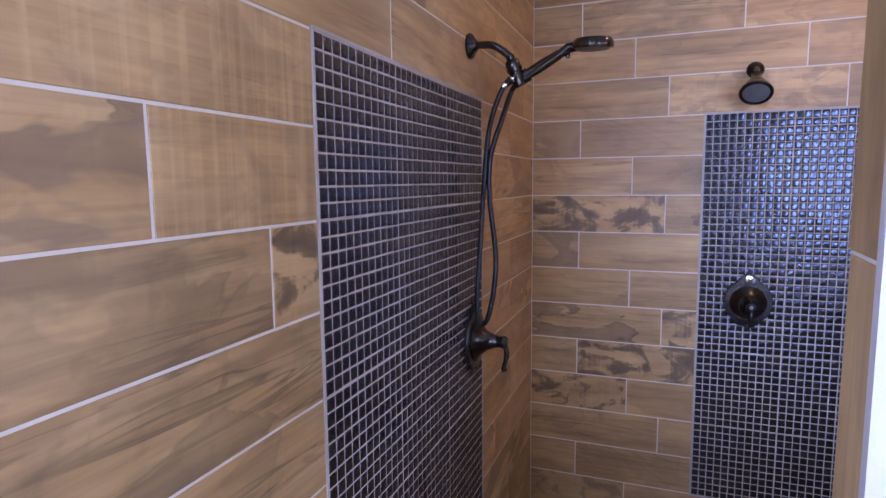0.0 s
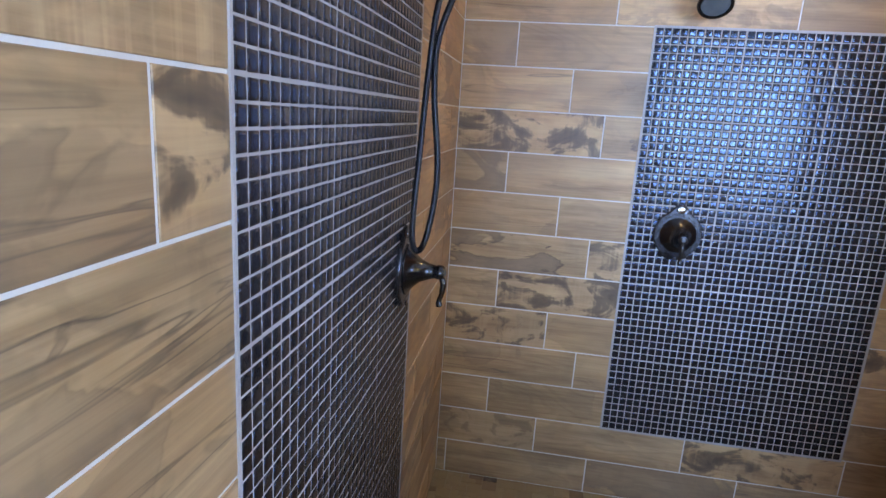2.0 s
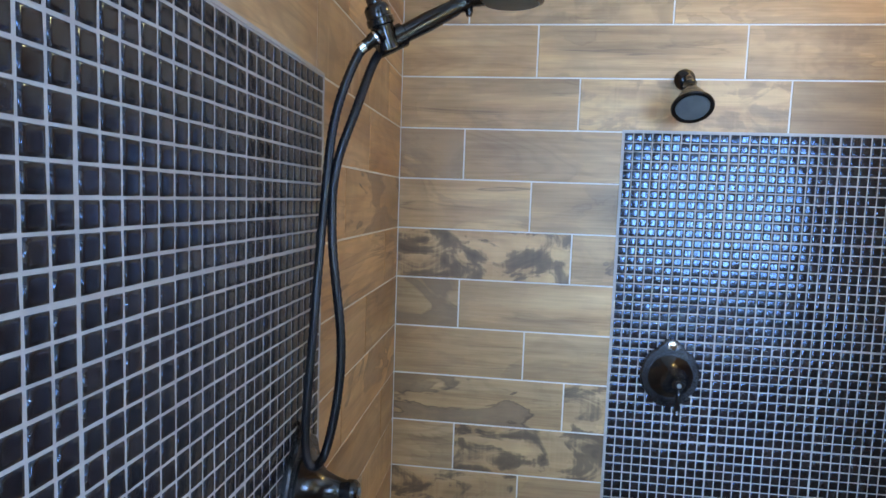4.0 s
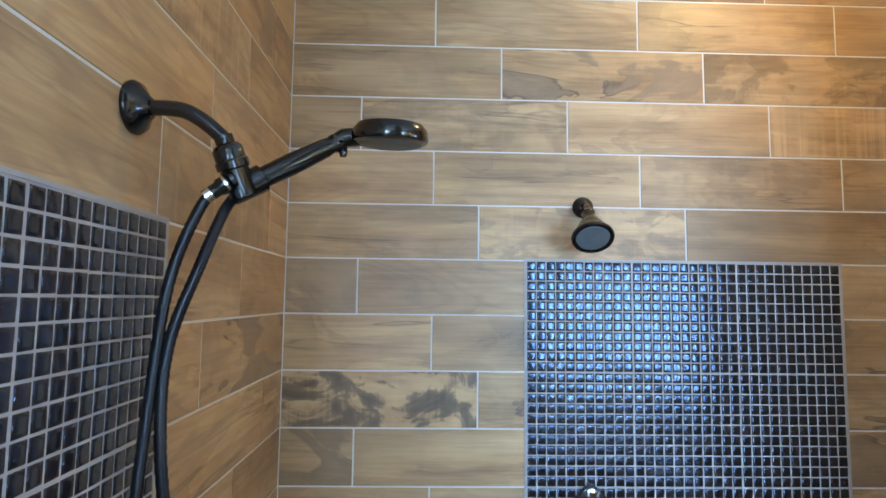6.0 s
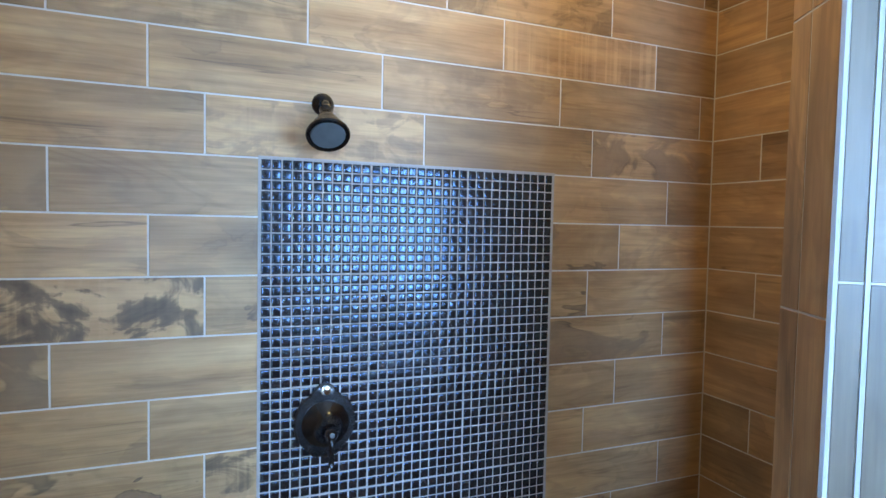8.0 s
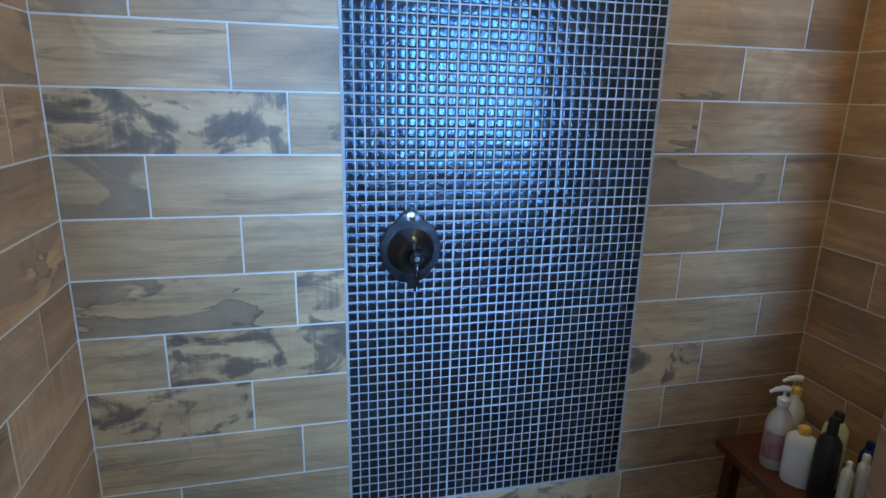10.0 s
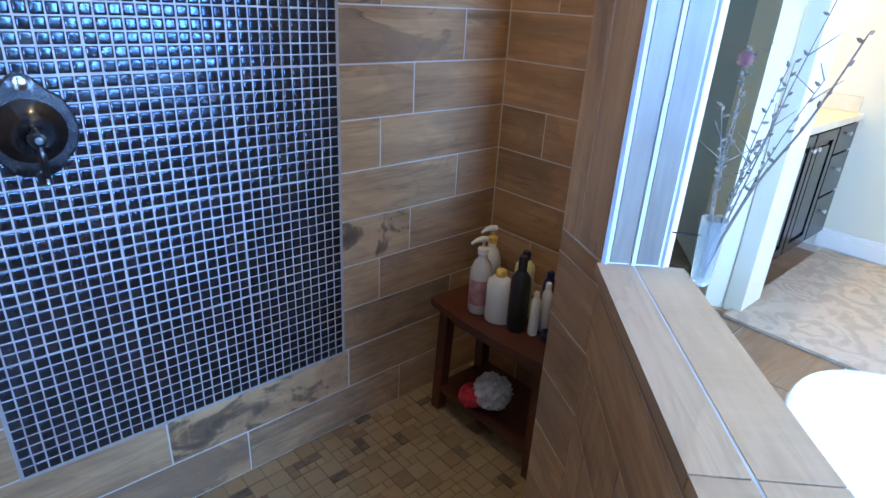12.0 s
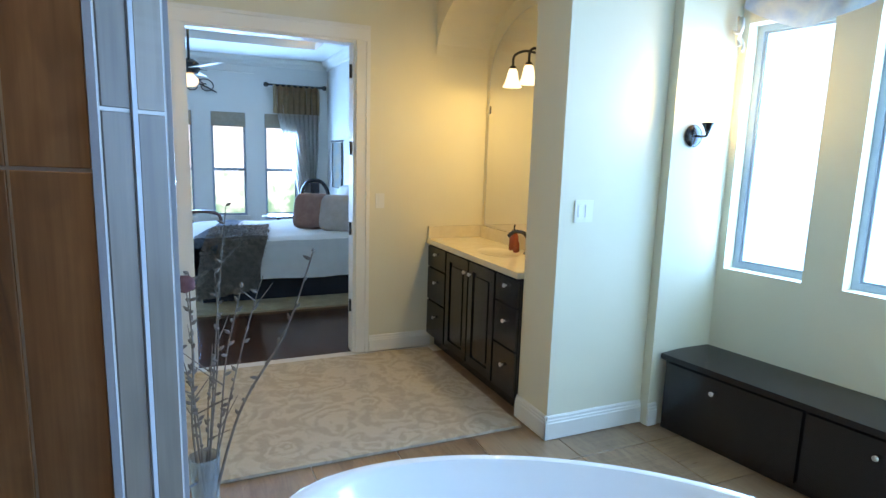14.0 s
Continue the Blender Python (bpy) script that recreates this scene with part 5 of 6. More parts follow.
soap(4.48, -3.19, 1.1, "amber glass soap dispenser with a pump")
soap(4.39, -3.16, 0.7, "small amber bottle on the counter", False)


def faucet():
    top = thing("faucet", "bronze arched faucet on the vanity counter", "faucet", Matrix.Translation((4.30, -3.20, 0.911)))
    part("spout", tube(bmesh.new(), curve([(0, 0, 0), (0, 0, 0.10), (0.02, 0.03, 0.15), (0.06, 0.08, 0.155), (0.09, 0.11, 0.12)], 6), [0.018] * 6 + [0.014] * 19, 12), BRONZE, top, "", True)
    part("base", lathe(bmesh.new(), [(0, 0), (0.03, 0), (0.03, 0.008), (0.02, 0.02), (0, 0.022)], 20), BRONZE, top, "", True)
    part("lever", tube(bmesh.new(), [(0, 0, 0.12), (-0.05, 0.02, 0.15)], 0.008, 8), BRONZE, top, "", True)


faucet()


# wall vase with dry branches
def vase():
    m = Matrix.Translation((1.832, -1.018, 0.935))
    top = thing("wall_vase", "slim clear glass vase hung beside the shower opening", "vase", m)
    part("glass_body", lathe(bmesh.new(), [(0, 0.0), (0.014, 0.001), (0.018, 0.006), (0.022, 0.07), (0.025, 0.145), (0.0225, 0.145), (0.0195, 0.07), (0.0155, 0.012), (0, 0.010)], 28), VASE_GLASS, top, "", True)
    part("hanger", tube(bmesh.new(), [(-0.020, 0.012, 0.11), (-0.045, 0.036, 0.112), (-0.062, 0.054, 0.113)], 0.0018, 8), BRONZE, top, "thin metal hanger")
    rng = random.Random(11)
    br = thing("dry_branches", "bare budded twigs standing in the glass vase", "branches", m)
    ends = [((0.15, -0.055, 0.555), 0.9), ((-0.07, -0.172, 0.50), 1.25), ((0.0, 0.012, 0.46), 0.9), ((-0.003, 0.017, 0.44), 0.9), ((0.10, -0.03, 0.44), 0.8), ((-0.03, -0.065, 0.44), 0.8), ((0.05, -0.10, 0.42), 0.8), ((-0.01, 0.035, 0.36), 0.8), ((0.05, -0.02, 0.30), 0.8)]
    for e, s in ends:
        e = Vector(e)
        foot = Vector((rng.uniform(-0.008, 0.008), rng.uniform(-0.008, 0.008), 0.02))
        mid1 = foot.lerp(e, 0.35) + Vector((rng.uniform(-0.012, 0.012), rng.uniform(-0.012, 0.012), 0.03))
        mid2 = foot.lerp(e, 0.7) + Vector((rng.uniform(-0.012, 0.012), rng.uniform(-0.012, 0.012), 0.01))
        pts = curve([foot, mid1, mid2, e], 7)
        bm = bmesh.new()
        tube(bm, pts, [0.0024 * s * (1 - 0.6 * i / len(pts)) for i in range(len(pts))], 6)
        for i in range(7, len(pts)):
            if rng.random() < 0.75:
                d = Vector((rng.gauss(0, 1), rng.gauss(0, 1), 0.8)).normalized()
                q = Matrix.Translation(pts[i]) @ d.to_track_quat("Z", "Y").to_matrix().to_4x4()
                lathe(bm, [(0, 0), (0.0022, 0.002), (0.0032, 0.006), (0.0018, 0.011), (0, 0.014)], 6, q)
            if rng.random() < 0.13:
                d = Vector((rng.gauss(0, 1), rng.gauss(0, 1), 1.0)).normalized() * 0.06
                tube(bm, [pts[i], pts[i] + d * 0.5, pts[i] + d], [0.0014, 0.001, 0.0006], 5)
        part("twig", bm, TWIG, br, "", True)
    bm = bmesh.new()
    bmesh.ops.create_icosphere(bm, subdivisions=2, radius=0.015, matrix=Matrix.Translation((-0.003, 0.017, 0.444)))
    for v in bm.verts:
        v.co += v.normal * 0.004 * noise.noise(v.co * 180)
    part("seed_head", bm, SEED, br, "round dark red seed head", True)


VASE_GLASS = glass("clear_vase_glass", (0.62, 0.62, 0.60), 0.22)
VASE_GLASS.node_tree.nodes["Principled BSDF"].inputs["Transmission Weight"].default_value = 0.8
TWIG = mottled("twig_bark", (0.10, 0.075, 0.06), (0.22, 0.17, 0.13), 60, 0.85, bumps=0.4)
SEED = mottled("dark_seed", (0.10, 0.03, 0.035), (0.2, 0.07, 0.06), 60, 0.8)
vase()

# ---- bedroom beyond the doorway ----
BX0, BX1, BY0, BY1, BTOP = DOOR_X + 0.12, 10.5, -3.14, 2.2, 2.98
WOODFLOOR = wood_tile("dark_wood_floor", [(0.035, 0.012, 0.007), (0.055, 0.020, 0.011), (0.075, 0.028, 0.015), (0.095, 0.037, 0.02), (0.02, 0.008, 0.005)], 0.14, 0.2)
bed_floor = structure("floor_bedroom", boxes((BX0 - 0.06, BX1 + 0.2, BY0 - 0.1, BY1, -0.14, -0.008)), WOODFLOOR, "glossy dark red-brown wood floor", "floor")
BW = ((-1.085, -0.58), (-1.855, -1.35), (-2.645, -2.14), (-0.275, 0.23))
WZ0, WZ1 = 0.54, 2.14
edges = sorted(BW)
spans = [(BX1, BX1 + 0.15, BY0 - 0.1, BY1, -0.1, WZ0), (BX1, BX1 + 0.15, BY0 - 0.1, BY1, WZ1, 3.4)]
y = BY0 - 0.1
for a, b_ in edges:
    spans.append((BX1, BX1 + 0.15, y, a, WZ0, WZ1))
    y = b_
spans.append((BX1, BX1 + 0.15, y, BY1, WZ0, WZ1))
structure("wall_bedroom_window", boxes(*spans), CREAM, "pale bedroom wall with tall windows", "wall")
structure("wall_bedroom_side", boxes((BX0, BX1, BY0 - 0.12, BY0, -0.1, 3.4)), CREAM, "pale bedroom wall behind the bed", "wall")
structure("wall_bedroom_far", boxes((BX0, BX1, BY1, BY1 + 0.1, -0.1, 3.4)), CREAM, "plain pale bedroom wall", "wall")
structure("wall_bedroom_door", boxes((BX0 + 0.012, BX0 + 0.02, -3.1, -2.30, -0.1, 3.4), (BX0 + 0.012, BX0 + 0.02, -0.89, 2.2, -0.1, 3.4), (BX0 + 0.012, BX0 + 0.02, -2.30, -0.89, 2.5, 3.4)), CREAM, "bedroom side of the doorway wall", "wall")
# tray ceiling with a lit cove
TX0, TX1, TY0, TY1 = 6.3, 9.3, -2.7, 1.2
bm = boxes((BX0 - 0.02, TX0, BY0 - 0.1, BY1, BTOP, BTOP + 0.08), (TX1, BX1 + 0.1, BY0 - 0.1, BY1, BTOP, BTOP + 0.08), (TX0, TX1, BY0 - 0.1, TY0, BTOP, BTOP + 0.08), (TX0, TX1, TY1, BY1, BTOP, BTOP + 0.08),
           (TX0 - 0.15, TX1 + 0.15, TY0 - 0.15, TY1 + 0.15, BTOP + 0.30, BTOP + 0.36),
           (TX0 - 0.15, TX0 - 0.11, TY0 - 0.15, TY1 + 0.15, BTOP + 0.08, BTOP + 0.30), (TX1 + 0.11, TX1 + 0.15, TY0 - 0.15, TY1 + 0.15, BTOP + 0.08, BTOP + 0.30),
           (TX0 - 0.11, TX1 + 0.11, TY0 - 0.15, TY0 - 0.11, BTOP + 0.08, BTOP + 0.30), (TX0 - 0.11, TX1 + 0.11, TY1 + 0.11, TY1 + 0.15, BTOP + 0.08, BTOP + 0.30))
structure("ceiling_bedroom", bm, CEIL, "pale bedroom tray ceiling with a warm lit cove", "ceiling")
structure("ceiling_tray_field", boxes((TX0 + 0.35, TX1 - 0.35, TY0 + 0.35, TY1 - 0.35, BTOP + 0.285, BTOP + 0.298)), mottled("tan_ceiling_paint", (0.40, 0.31, 0.23), (0.45, 0.36, 0.27), 3, 0.8), "tan painted field of the tray ceiling", "ceiling")
prof = [(0, 0), (0.03, 0), (0.05, 0.03), (0.10, 0.06), (0.12, 0.10), (0.12, 0.12), (0, 0.12)]
bm = bmesh.new()
A = [bm.verts.new((BX1 - u, BY0, BTOP - 0.12 + w)) for u, w in prof]
B = [bm.verts.new((BX1 - u, BY1, BTOP - 0.12 + w)) for u, w in prof]
for i in range(len(prof)):
    j = (i + 1) % len(prof)
    bm.faces.new((A[i], A[j], B[j], B[i]))
structure("crown_trim", bm, WHITE, "white crown moulding", "trim")
bm = bmesh.new()
A = [bm.verts.new((BX0, BY0 + u, BTOP - 0.12 + w)) for u, w in prof]
B = [bm.verts.new((BX1, BY0 + u, BTOP - 0.12 + w)) for u, w in prof]
for i in range(len(prof)):
    j = (i + 1) % len(prof)
    bm.faces.new((A[i], A[j], B[j], B[i]))
structure("crown_trim", bm, WHITE, "white crown moulding over the bed", "trim")
lamp("cove_light", "AREA", Matrix.Translation((7.8, TY0 - 0.05, BTOP + 0.12)) @ Matrix.Rotation(radians(180), 4, "X"), W_COVE, BULB, w=2.8, h=0.06)
can = thing("recessed_light", "small round recessed ceiling light, lit", "ceiling light", Matrix.Translation((8.3, -1.95, BTOP + 0.284)))
part("trim_ring", lathe(bmesh.new(), [(0.055, 0), (0.08, -0.002), (0.085, -0.008), (0.06, -0.010), (0.055, 0)], 28), WHITE, can, "", True)
part("lens", lathe(bmesh.new(), [(0, -0.004), (0.055, -0.004), (0.05, -0.006), (0, -0.006)], 24), SHADE, can, "glowing lens")

# windows
FOLIAGE = bpy.data.materials.new("garden_backdrop")
FOLIAGE.use_nodes = True
nt = FOLIAGE.node_tree
nt.nodes.remove(nt.nodes["Principled BSDF"])
tc = nt.nodes.new("ShaderNodeTexCoord")
sep = nt.nodes.new("ShaderNodeSeparateXYZ")
nt.links.new(tc.outputs["Object"], sep.inputs[0])
leaf = noise_at(nt, tc.outputs["Object"], 2.6, 5, 0.65)
hgt = arith(nt, "ADD", arith(nt, "MULTIPLY", sep.outputs["Z"], -0.28), arith(nt, "MULTIPLY", leaf, 1.5))
col = ramp(nt, hgt, [(0.42, (0.95, 0.98, 1.0)), (0.58, (0.62, 0.82, 0.72)), (0.75, (0.22, 0.45, 0.32))])
em = node(nt, "ShaderNodeEmission", Strength=4.0)
nt.links.new(col, em.inputs[0])
nt.links.new(em.outputs[0], nt.nodes["Material Output"].inputs[0])
structure("backdrop", boxes((13.2, 13.25, -8, 5, -1.5, 5)), FOLIAGE, "bright overcast garden seen through the windows", "backdrop")
SHADEFAB = mottled("roman_shade_fabric", (0.30, 0.25, 0.18), (0.38, 0.32, 0.24), 20, 0.9)
for i, (a, b_) in enumerate(BW):
    w = thing("window_%d" % (i + 5), "tall double-hung bedroom window with a raised shade", "window", kind="structure")
    f = 0.035
    for s in ((a, a + f, WZ0, WZ1), (b_ - f, b_, WZ0, WZ1), (a + f, b_ - f, WZ0, WZ0 + f), (a + f, b_ - f, WZ1 - f, WZ1), (a + f, b_ - f, 1.24, 1.285)):
        part("window_frame", boxes((BX1 + 0.05, BX1 + 0.09, s[0], s[1], s[2], s[3]), bevel=0.004), FRAME, w)
    part("window_sill", boxes((BX1 - 0.04, BX1 + 0.05, a - 0.04, b_ + 0.04, WZ0 - 0.03, WZ0), bevel=0.005), WHITE, w)
    part("roman_shade", boxes((BX1 + 0.01, BX1 + 0.03, a + 0.006, b_ - 0.006, WZ1 - 0.22, WZ1), bevel=0.004), SHADEFAB, w, "folded tan fabric shade")
    lamp("bedroom_daylight", "AREA", Matrix.Translation((BX1 - 0.06, (a + b_) / 2, 1.25)) @ Matrix.Rotation(radians(90), 4, "Y"), W_BED, DAY, w=1.2, h=0.45)

# curtain, rod and valance
def cloth(m, share):
    """Let a share of the light pass through a thin fabric."""
    nt = m.node_tree
    b = nt.nodes["Principled BSDF"]
    thin = nt.nodes.new("ShaderNodeBsdfTranslucent")
    nt.links.new(b.inputs["Base Color"].links[0].from_socket, thin.inputs["Color"])
    both = node(nt, "ShaderNodeMixShader", Fac=share)
    nt.links.new(b.outputs[0], both.inputs[1])
    nt.links.new(thin.outputs[0], both.inputs[2])
    nt.links.new(both.outputs[0], nt.nodes["Material Output"].inputs[0])
    return m


SHEER = cloth(mottled("sheer_curtain", (0.74, 0.72, 0.68), (0.80, 0.78, 0.74), 12, 0.9), 0.85)
TANFAB = mottled("tan_fabric", (0.50, 0.38, 0.23), (0.60, 0.47, 0.31), 14, 0.9, bumps=0.3)
cloth(TANFAB, 0.7)


def hanging(bm, y0, y1, z0, z1, x, folds, amp, gather=None, n=90):
    grid = []
    for i in range(n + 1):
        u = i / n
        col_ = []
        for j in range(13):
            v = j / 12
            yy = y0 + (y1 - y0) * u
            if gather:
                yy = gather + (yy - gather) * (1 - 0.62 * math.sin(min(v * 1.25, 1) * math.pi / 2) ** 2)
            col_.append(bm.verts.new((x + amp * math.sin(u * folds * 2 * math.pi), yy, z1 + (z0 - z1) * v)))
        grid.append(col_)
    for i in range(n):
        for j in range(12):
            bm.faces.new((grid[i][j], grid[i + 1][j], grid[i + 1][j + 1], grid[i][j + 1]))
    bmesh.ops.solidify(bm, geom=bm.faces[:], thickness=0.003)
    return bm


cur = thing("curtain", "white sheer curtain tied back under a tan valance on a rod", "curtain")
part("sheer", hanging(bmesh.new(), -3.0, -2.30, 0.05, 2.52, BX1 - 0.09, 9, 0.02, -2.88), SHEER, cur, "", True)
part("valance", hanging(bmesh.new(), -2.98, -2.26, 2.15, 2.58, BX1 - 0.13, 8, 0.025), TANFAB, cur, "pleated tan valance", True)
rod = part("rod", tube(bmesh.new(), [(BX1 - 0.12, -3.06, 2.58), (BX1 - 0.12, -2.16, 2.58)], 0.018, 10), BRONZE, cur)
for yy in (-3.06, -2.16):
    part("finial", lathe(bmesh.new(), [(0, -0.04), (0.03, -0.03), (0.04, 0), (0.03, 0.03), (0, 0.04)], 16, Matrix.Translation((BX1 - 0.12, yy, 2.58))), BRONZE, rod, "", True)

# scrolled iron above the windows
sc_ = thing("wall_scroll", "dark wrought-iron scroll above the bedroom windows", "wall decor")
for k, (cy, s) in enumerate(((-1.30, 1), (-1.12, -1), (-0.8, 1))):
    pts = []
    for i in range(34):
        a = i * 0.25
        r = 0.15 * (1 - i / 42)
        pts.append((BX1 - 0.015, cy + s * r * math.cos(a), 2.50 + r * math.sin(a) * 0.8))
    part("scroll", tube(bmesh.new(), pts, 0.007, 6), BRONZE, sc_, "", True)
part("scroll_bar", tube(bmesh.new(), curve([(BX1 - 0.015, -1.45, 2.42), (BX1 - 0.015, -1.1, 2.55), (BX1 - 0.015, -0.6, 2.5)], 8), 0.009, 6), BRONZE, sc_, "", True)

# wall hanging
art = thing("wall_hanging", "narrow woven landscape tapestry on a rod", "wall hanging")
part("cloth", boxes((9.42, 10.08, BY0 + 0.012, BY0 + 0.022, 1.02, 1.72)), mottled("tapestry", (0.24, 0.16, 0.07), (0.10, 0.17, 0.20), 6, 0.95, bumps=0.3), art)
for xa in (9.42, 10.02):
    part("cloth_border", boxes((xa, xa + 0.06, BY0 + 0.0225, BY0 + 0.026, 1.02, 1.72)), ESPRESSO, art, "dark woven border")
part("rod", tube(bmesh.new(), [(9.36, BY0 + 0.02, 1.745), (10.14, BY0 + 0.02, 1.745)], 0.012, 8), BRONZE, art)

# bed
LINEN = mottled("white_linen", (0.70, 0.68, 0.63), (0.78, 0.76, 0.71), 8, 0.9, bumps=0.3)
DARKSKIRT = mottled("dark_bed_base", (0.010, 0.012, 0.018), (0.018, 0.020, 0.028), 8, 0.8)
FUR = mottled("grey_brown_throw", (0.15, 0.12, 0.095), (0.32, 0.27, 0.22), 22, 0.95, bumps=0.8, dist=0.01)
BROWNP = mottled("brown_velvet", (0.22, 0.11, 0.085), (0.32, 0.18, 0.14), 14, 0.85)
TAUPE = mottled("taupe_fabric", (0.42, 0.34, 0.28), (0.52, 0.43, 0.37), 14, 0.9)
HX0, HX1, HY0, HY1 = 7.0, 8.7, -3.03, -1.02


def soft_slab(x0, x1, y0, y1, z0, z1, wrinkle, bev=0.06):
    bm = bmesh.new()
    box(bm, x0, x1, y0, y1, z0, z1)
    bmesh.ops.subdivide_edges(bm, edges=bm.edges[:], cuts=14, use_grid_fill=True)
    for v in bm.verts:
        if abs(v.co.z - z1) < 1e-4 and (min(v.co.x - x0, x1 - v.co.x, v.co.y - y0, y1 - v.co.y) < 0.02):
            v.co.z -= bev * 0.5
        v.co += Vector((noise.noise(v.co * 2.3 + Vector((7, 0, 0))), noise.noise(v.co * 2.3 + Vector((0, 9, 0))), noise.noise(v.co * 3.1))) * wrinkle
    return bm


bed = thing("bed", "white double bed with a dark base, made up", "bed")
part("bed_base", boxes((HX0 + 0.08, HX1 - 0.05, HY0, HY1 - 0.08, 0.0, 0.30), bevel=0.01), DARKSKIRT, bed, "dark upholstered base")
part("coverlet", soft_slab(HX0, HX1, HY0 + 0.03, HY1, 0.24, 0.68, 0.018), LINEN, bed, "white rumpled coverlet", True)
part("headboard", boxes((HX0, HX1, HY0 - 0.10, HY0 - 0.0, 0.0, 1.10), bevel=0.03, seg=3), ESPRESSO, bed)


def pillow(name, x, y, z, w, h, d, lean, yaw, material, label):
    bm = bmesh.new()
    bmesh.ops.create_uvsphere(bm, u_segments=28, v_segments=16, radius=1)
    for v in bm.verts:
        c = v.co
        sx = math.copysign(abs(c.x) ** 0.45, c.x)
        sz = math.copysign(abs(c.z) ** 0.45, c.z)
        v.co = Vector((sx * w / 2, c.y * d / 2, sz * h / 2)) + Vector((0, noise.noise(c * 2) * 0.015, 0))
    single(name, bm, material, label, "pillow", smooth=True, at=Matrix.Translation((x, y, z)) @ Matrix.Rotation(yaw, 4, "Z") @ Matrix.Rotation(lean, 4, "X"))


pillow("pillow", 7.45, -2.84, 0.93, 0.62, 0.48, 0.20, radians(20), 0, LINEN, "large white pillow against the headboard")
pillow("pillow", 8.15, -2.84, 0.93, 0.62, 0.48, 0.20, radians(20), 0, LINEN, "white pillow at the bed head")
pillow("throw_pillow", 7.45, -2.58, 0.885, 0.42, 0.44, 0.17, radians(22), 1.0, TAUPE, "taupe throw pillow on the bed")
pillow("throw_pillow", 7.72, -2.34, 0.885, 0.44, 0.46, 0.16, radians(30), 1.15, BROWNP, "dark brown velvet throw pillow")
bm = bmesh.new()
n, k = 34, 30
grid = []
for i in range(n + 1):
    u = i / n
    yy = -1.00 - 0.62 * u
    row = []
    for j in range(k + 1):
        v = j / k
        if v < 0.5:
            xx, zz = HX0 + 0.9 * (1 - v * 2), 0.695
        else:
            xx, zz = HX0 - 0.035 - 0.03 * math.sin(u * 18) * (v - 0.5), 0.695 - (v - 0.5) * 2 * (0.66 - 0.12 * u)
        q = Vector((xx, yy - 0.25 * (1 - v) * (1 if v < 0.5 else 1), zz))
        q += Vector((noise.noise(q * 6), noise.noise(q * 6 + Vector((3, 1, 2))), noise.noise(q * 5 + Vector((8, 1, 2))) * 0.6 + 0.35)) * 0.035
        row.append(bm.verts.new(q))
    grid.append(row)
for i in range(n):
    for j in range(k):
        bm.faces.new((grid[i][j], grid[i + 1][j], grid[i + 1][j + 1], grid[i][j + 1]))
bmesh.ops.solidify(bm, geom=bm.faces[:], thickness=-0.02)
rng = random.Random(5)
for f in [f for f in bm.faces if f.normal.x < 0.3]:
    for _ in range(2):
        w_ = [rng.random() for _v in f.verts]
        c = sum((v.co * k_ for v, k_ in zip(f.verts, w_)), Vector()) / sum(w_)
        d = Vector((rng.gauss(0, 0.5), rng.gauss(0, 0.5), -0.5)) + f.normal * 0.7
        s_ = d.cross(f.normal).normalized() * 0.006
        grow(bm, [c - s_, c + s_, c + d.normalized() * rng.uniform(0.025, 0.05)], [(0, 1, 2)])
single("throw_blanket", bm, FUR, "grey-brown fur throw draped over the bed corner", "blanket", smooth=True)
bm = bmesh.new()
grid = []
for i in range(25):
    u = i / 24
    row = []
    for j in range(31):
        v = j / 30
        xx, zz = (HX0 - 0.02, 0.68 - (1 - v * 5) * 0.45) if v < 0.2 else (HX0 + (v - 0.2) * 1.9, 0.692)
        q = Vector((xx, -1.0 - 0.25 * u - 0.5 * max(0, v - 0.2), zz))
        q += Vector((0, noise.noise(q * 5), abs(noise.noise(q * 7)) * 0.7)) * 0.03
        row.append(bm.verts.new(q))
    grid.append(row)
for i in range(24):
    for j in range(30):
        bm.faces.new((grid[i][j], grid[i + 1][j], grid[i + 1][j + 1], grid[i][j + 1]))
bmesh.ops.solidify(bm, geom=bm.faces[:], thickness=-0.01)
BLUEG = mottled("blue_grey_knit", (0.10, 0.13, 0.17), (0.22, 0.25, 0.29), 30, 0.9, bumps=0.6)
single("knit_blanket", bm, BLUEG, "blue-grey knit blanket under the fur throw", "blanket", smooth=True)
single("bedroom_rug", boxes((6.62, 9.2, -3.4, -0.75, -0.006, 0.014), bevel=0.004), mottled("gold_rug", (0.26, 0.19, 0.10), (0.40, 0.31, 0.18), 10, 0.95, bumps=0.5), "gold-brown rug under the bed", "rug")


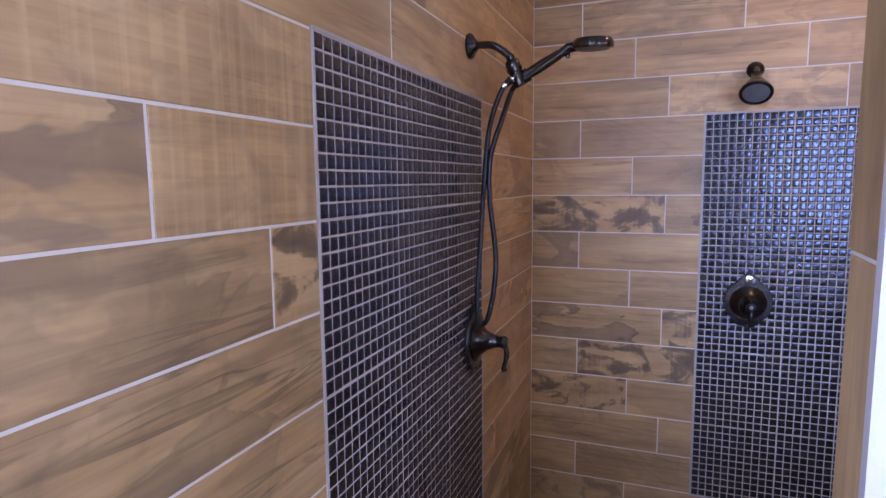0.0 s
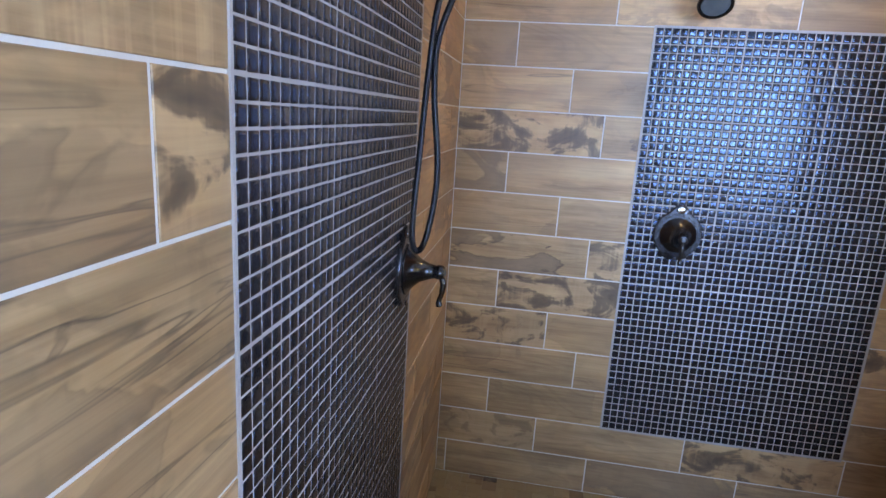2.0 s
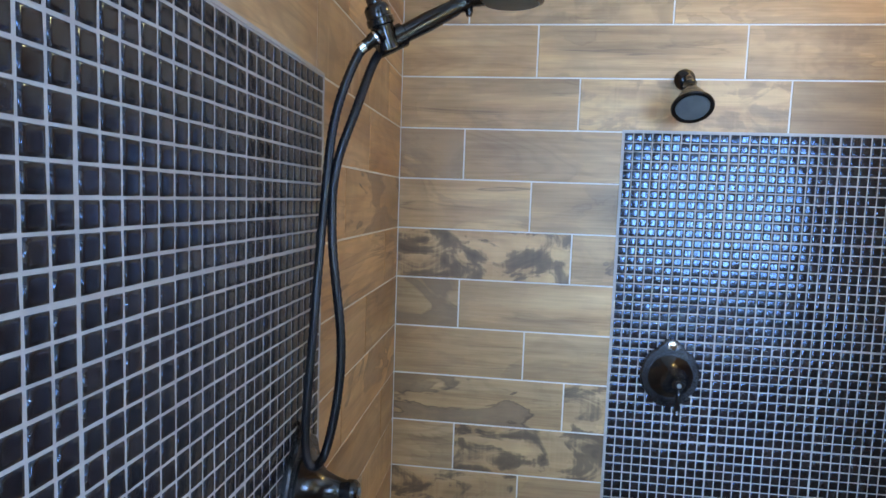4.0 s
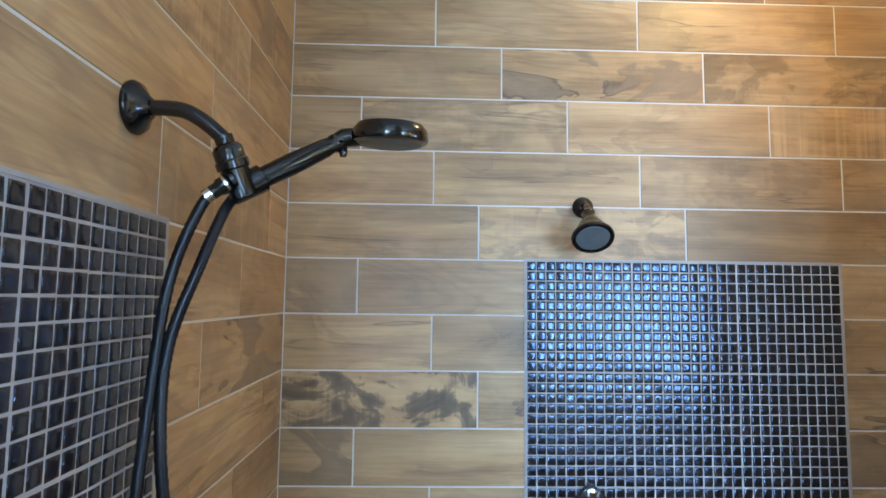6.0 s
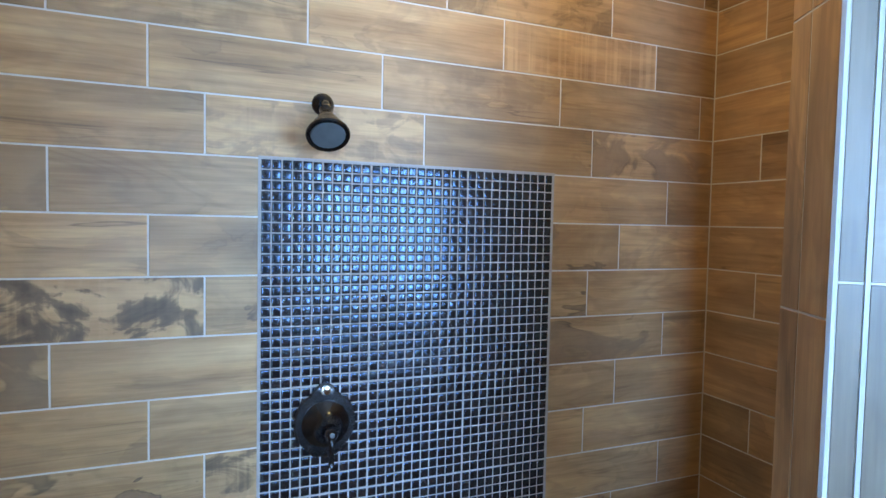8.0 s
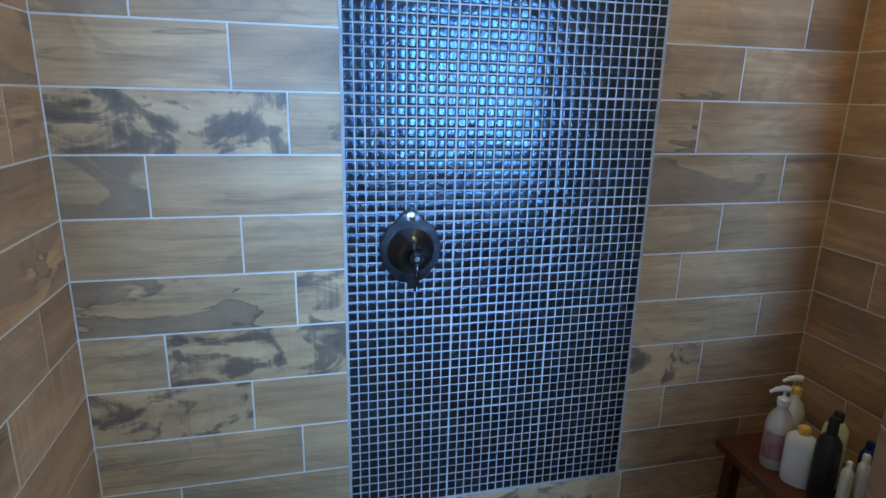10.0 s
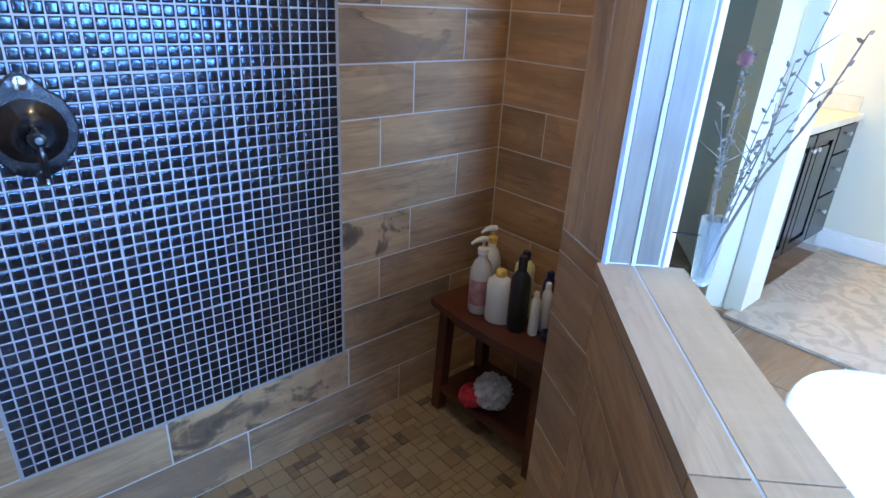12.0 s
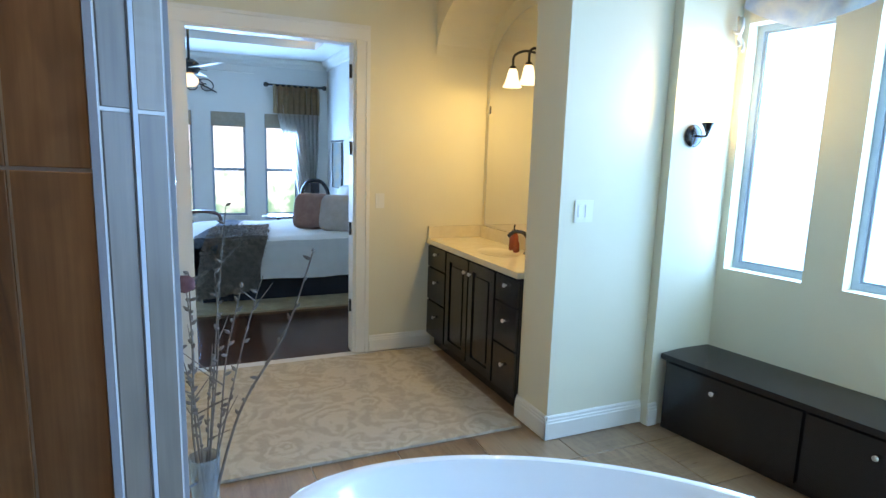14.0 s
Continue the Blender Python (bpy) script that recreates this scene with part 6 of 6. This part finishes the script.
def armchair():
    top = thing("armchair", "cream upholstered chair with a carved dark frame", "chair", Matrix.Translation((9.3, -1.02, 0)) @ Matrix.Rotation(radians(-35), 4, "Z"))
    part("seat", boxes((-0.32, 0.32, -0.30, 0.30, 0.32, 0.48), bevel=0.05, seg=3), LINEN, top)
    part("backrest", boxes((-0.30, 0.30, 0.24, 0.34, 0.5, 1.02), bevel=0.05, seg=3), LINEN, top)
    part("back_frame", tube(bmesh.new(), curve([(-0.33, 0.30, 0.4), (-0.35, 0.31, 0.85), (-0.25, 0.32, 1.04), (0, 0.32, 1.12), (0.25, 0.32, 1.04), (0.35, 0.31, 0.85), (0.33, 0.30, 0.4)], 6), 0.028, 8), CHERRY, top, "carved dark wood frame", True)
    for x_ in (-0.28, 0.28):
        for y_ in (-0.26, 0.28):
            part("leg", tube(bmesh.new(), [(x_, y_, 0), (x_ * 0.97, y_ * 0.97, 0.18), (x_, y_, 0.33)], [0.018, 0.024, 0.034], 10), CHERRY, top, "", True)
        part("arm_rest", tube(bmesh.new(), curve([(x_ * 1.15, 0.28, 0.68), (x_ * 1.2, 0.0, 0.70), (x_ * 1.15, -0.22, 0.66), (x_ * 1.1, -0.25, 0.46)], 6), 0.024, 8), CHERRY, top, "", True)


armchair()


def side_chair():
    top = thing("side_chair", "dark carved side chair beyond the bed", "chair", Matrix.Translation((9.95, -2.82, 0)) @ Matrix.Rotation(radians(-100), 4, "Z"))
    part("seat", boxes((-0.22, 0.22, -0.22, 0.22, 0.43, 0.48), bevel=0.015), ESPRESSO, top)
    part("back_frame", tube(bmesh.new(), curve([(-0.20, 0.2, 0.45), (-0.22, 0.22, 0.85), (-0.14, 0.24, 1.06), (0, 0.24, 1.12), (0.14, 0.24, 1.06), (0.22, 0.22, 0.85), (0.20, 0.2, 0.45)], 6), 0.03, 8), ESPRESSO, top, "", True)
    part("splat", boxes((-0.07, 0.07, 0.20, 0.23, 0.48, 1.08), bevel=0.01), ESPRESSO, top)
    for x_ in (-0.19, 0.19):
        for y_ in (-0.19, 0.19):
            part("leg", tube(bmesh.new(), [(x_, y_, 0), (x_, y_, 0.43)], [0.016, 0.024], 8), ESPRESSO, top)


side_chair()
tb = thing("tray_table", "small black pedestal table below the window", "table", Matrix.Translation((9.85, -2.25, 0)))
part("tabletop", lathe(bmesh.new(), [(0, 0.58), (0.24, 0.58), (0.25, 0.59), (0.24, 0.605), (0, 0.605)], 28), PLASTIC_K, tb)
part("pedestal", lathe(bmesh.new(), [(0, 0), (0.14, 0), (0.12, 0.02), (0.03, 0.05), (0.03, 0.58), (0, 0.58)], 18), PLASTIC_K, tb)


def ceiling_fan():
    top = thing("ceiling_fan", "white-bladed ceiling fan with a lit globe", "ceiling fan", Matrix.Translation((7.8, -1.06, 2.42)))
    part("downrod", tube(bmesh.new(), [(0, 0, 0.1), (0, 0, 0.855)], 0.014, 10), BRONZE, top)
    part("motor", lathe(bmesh.new(), [(0, -0.06), (0.09, -0.05), (0.11, 0.0), (0.10, 0.06), (0.05, 0.10), (0, 0.11)], 28), BRONZE, top, "dark bronze motor", True)
    part("globe", lathe(bmesh.new(), [(0.04, -0.06), (0.085, -0.10), (0.09, -0.14), (0.06, -0.18), (0, -0.19)], 24), SHADE, top, "lit glass globe", True)
    for i in range(5):
        a = radians(-85) + i * 2 * math.pi / 5
        bm = boxes((0.14, 0.66, -0.065, 0.065, 0.0, 0.008), bevel=0.003)
        part("blade", bm, WHITE, top, at=Matrix.Rotation(a, 4, "Z") @ Matrix.Rotation(radians(9), 4, "X"))
        part("blade_iron", boxes((0.08, 0.18, -0.02, 0.02, -0.006, 0.0)), BRONZE, top, at=Matrix.Rotation(a, 4, "Z") @ Matrix.Rotation(radians(9), 4, "X"))


ceiling_fan()

# ---- many small pieces of walls and floors ----
mosaic("mosaic_panel_1", Matrix(((1, 0, 0, PANEL_A[0]), (0, 0, -1, 0), (0, 1, 0, MID_Z0), (0, 0, 0, 1))), 33, 55, PANEL_A[1] - PANEL_A[0], MID_Z1 - MID_Z0, "dark purple glass mosaic panel on the shower back wall")
mosaic("mosaic_panel_2", Matrix(((0, 0, 1, 0), (1, 0, 0, PANEL_B[0]), (0, 1, 0, MID_Z0), (0, 0, 0, 1))), 33, 55, PANEL_B[1] - PANEL_B[0], MID_Z1 - MID_Z0, "dark glass mosaic panel beside the hand shower")
tile_walls()
floor_mosaic()
floor_tiles()
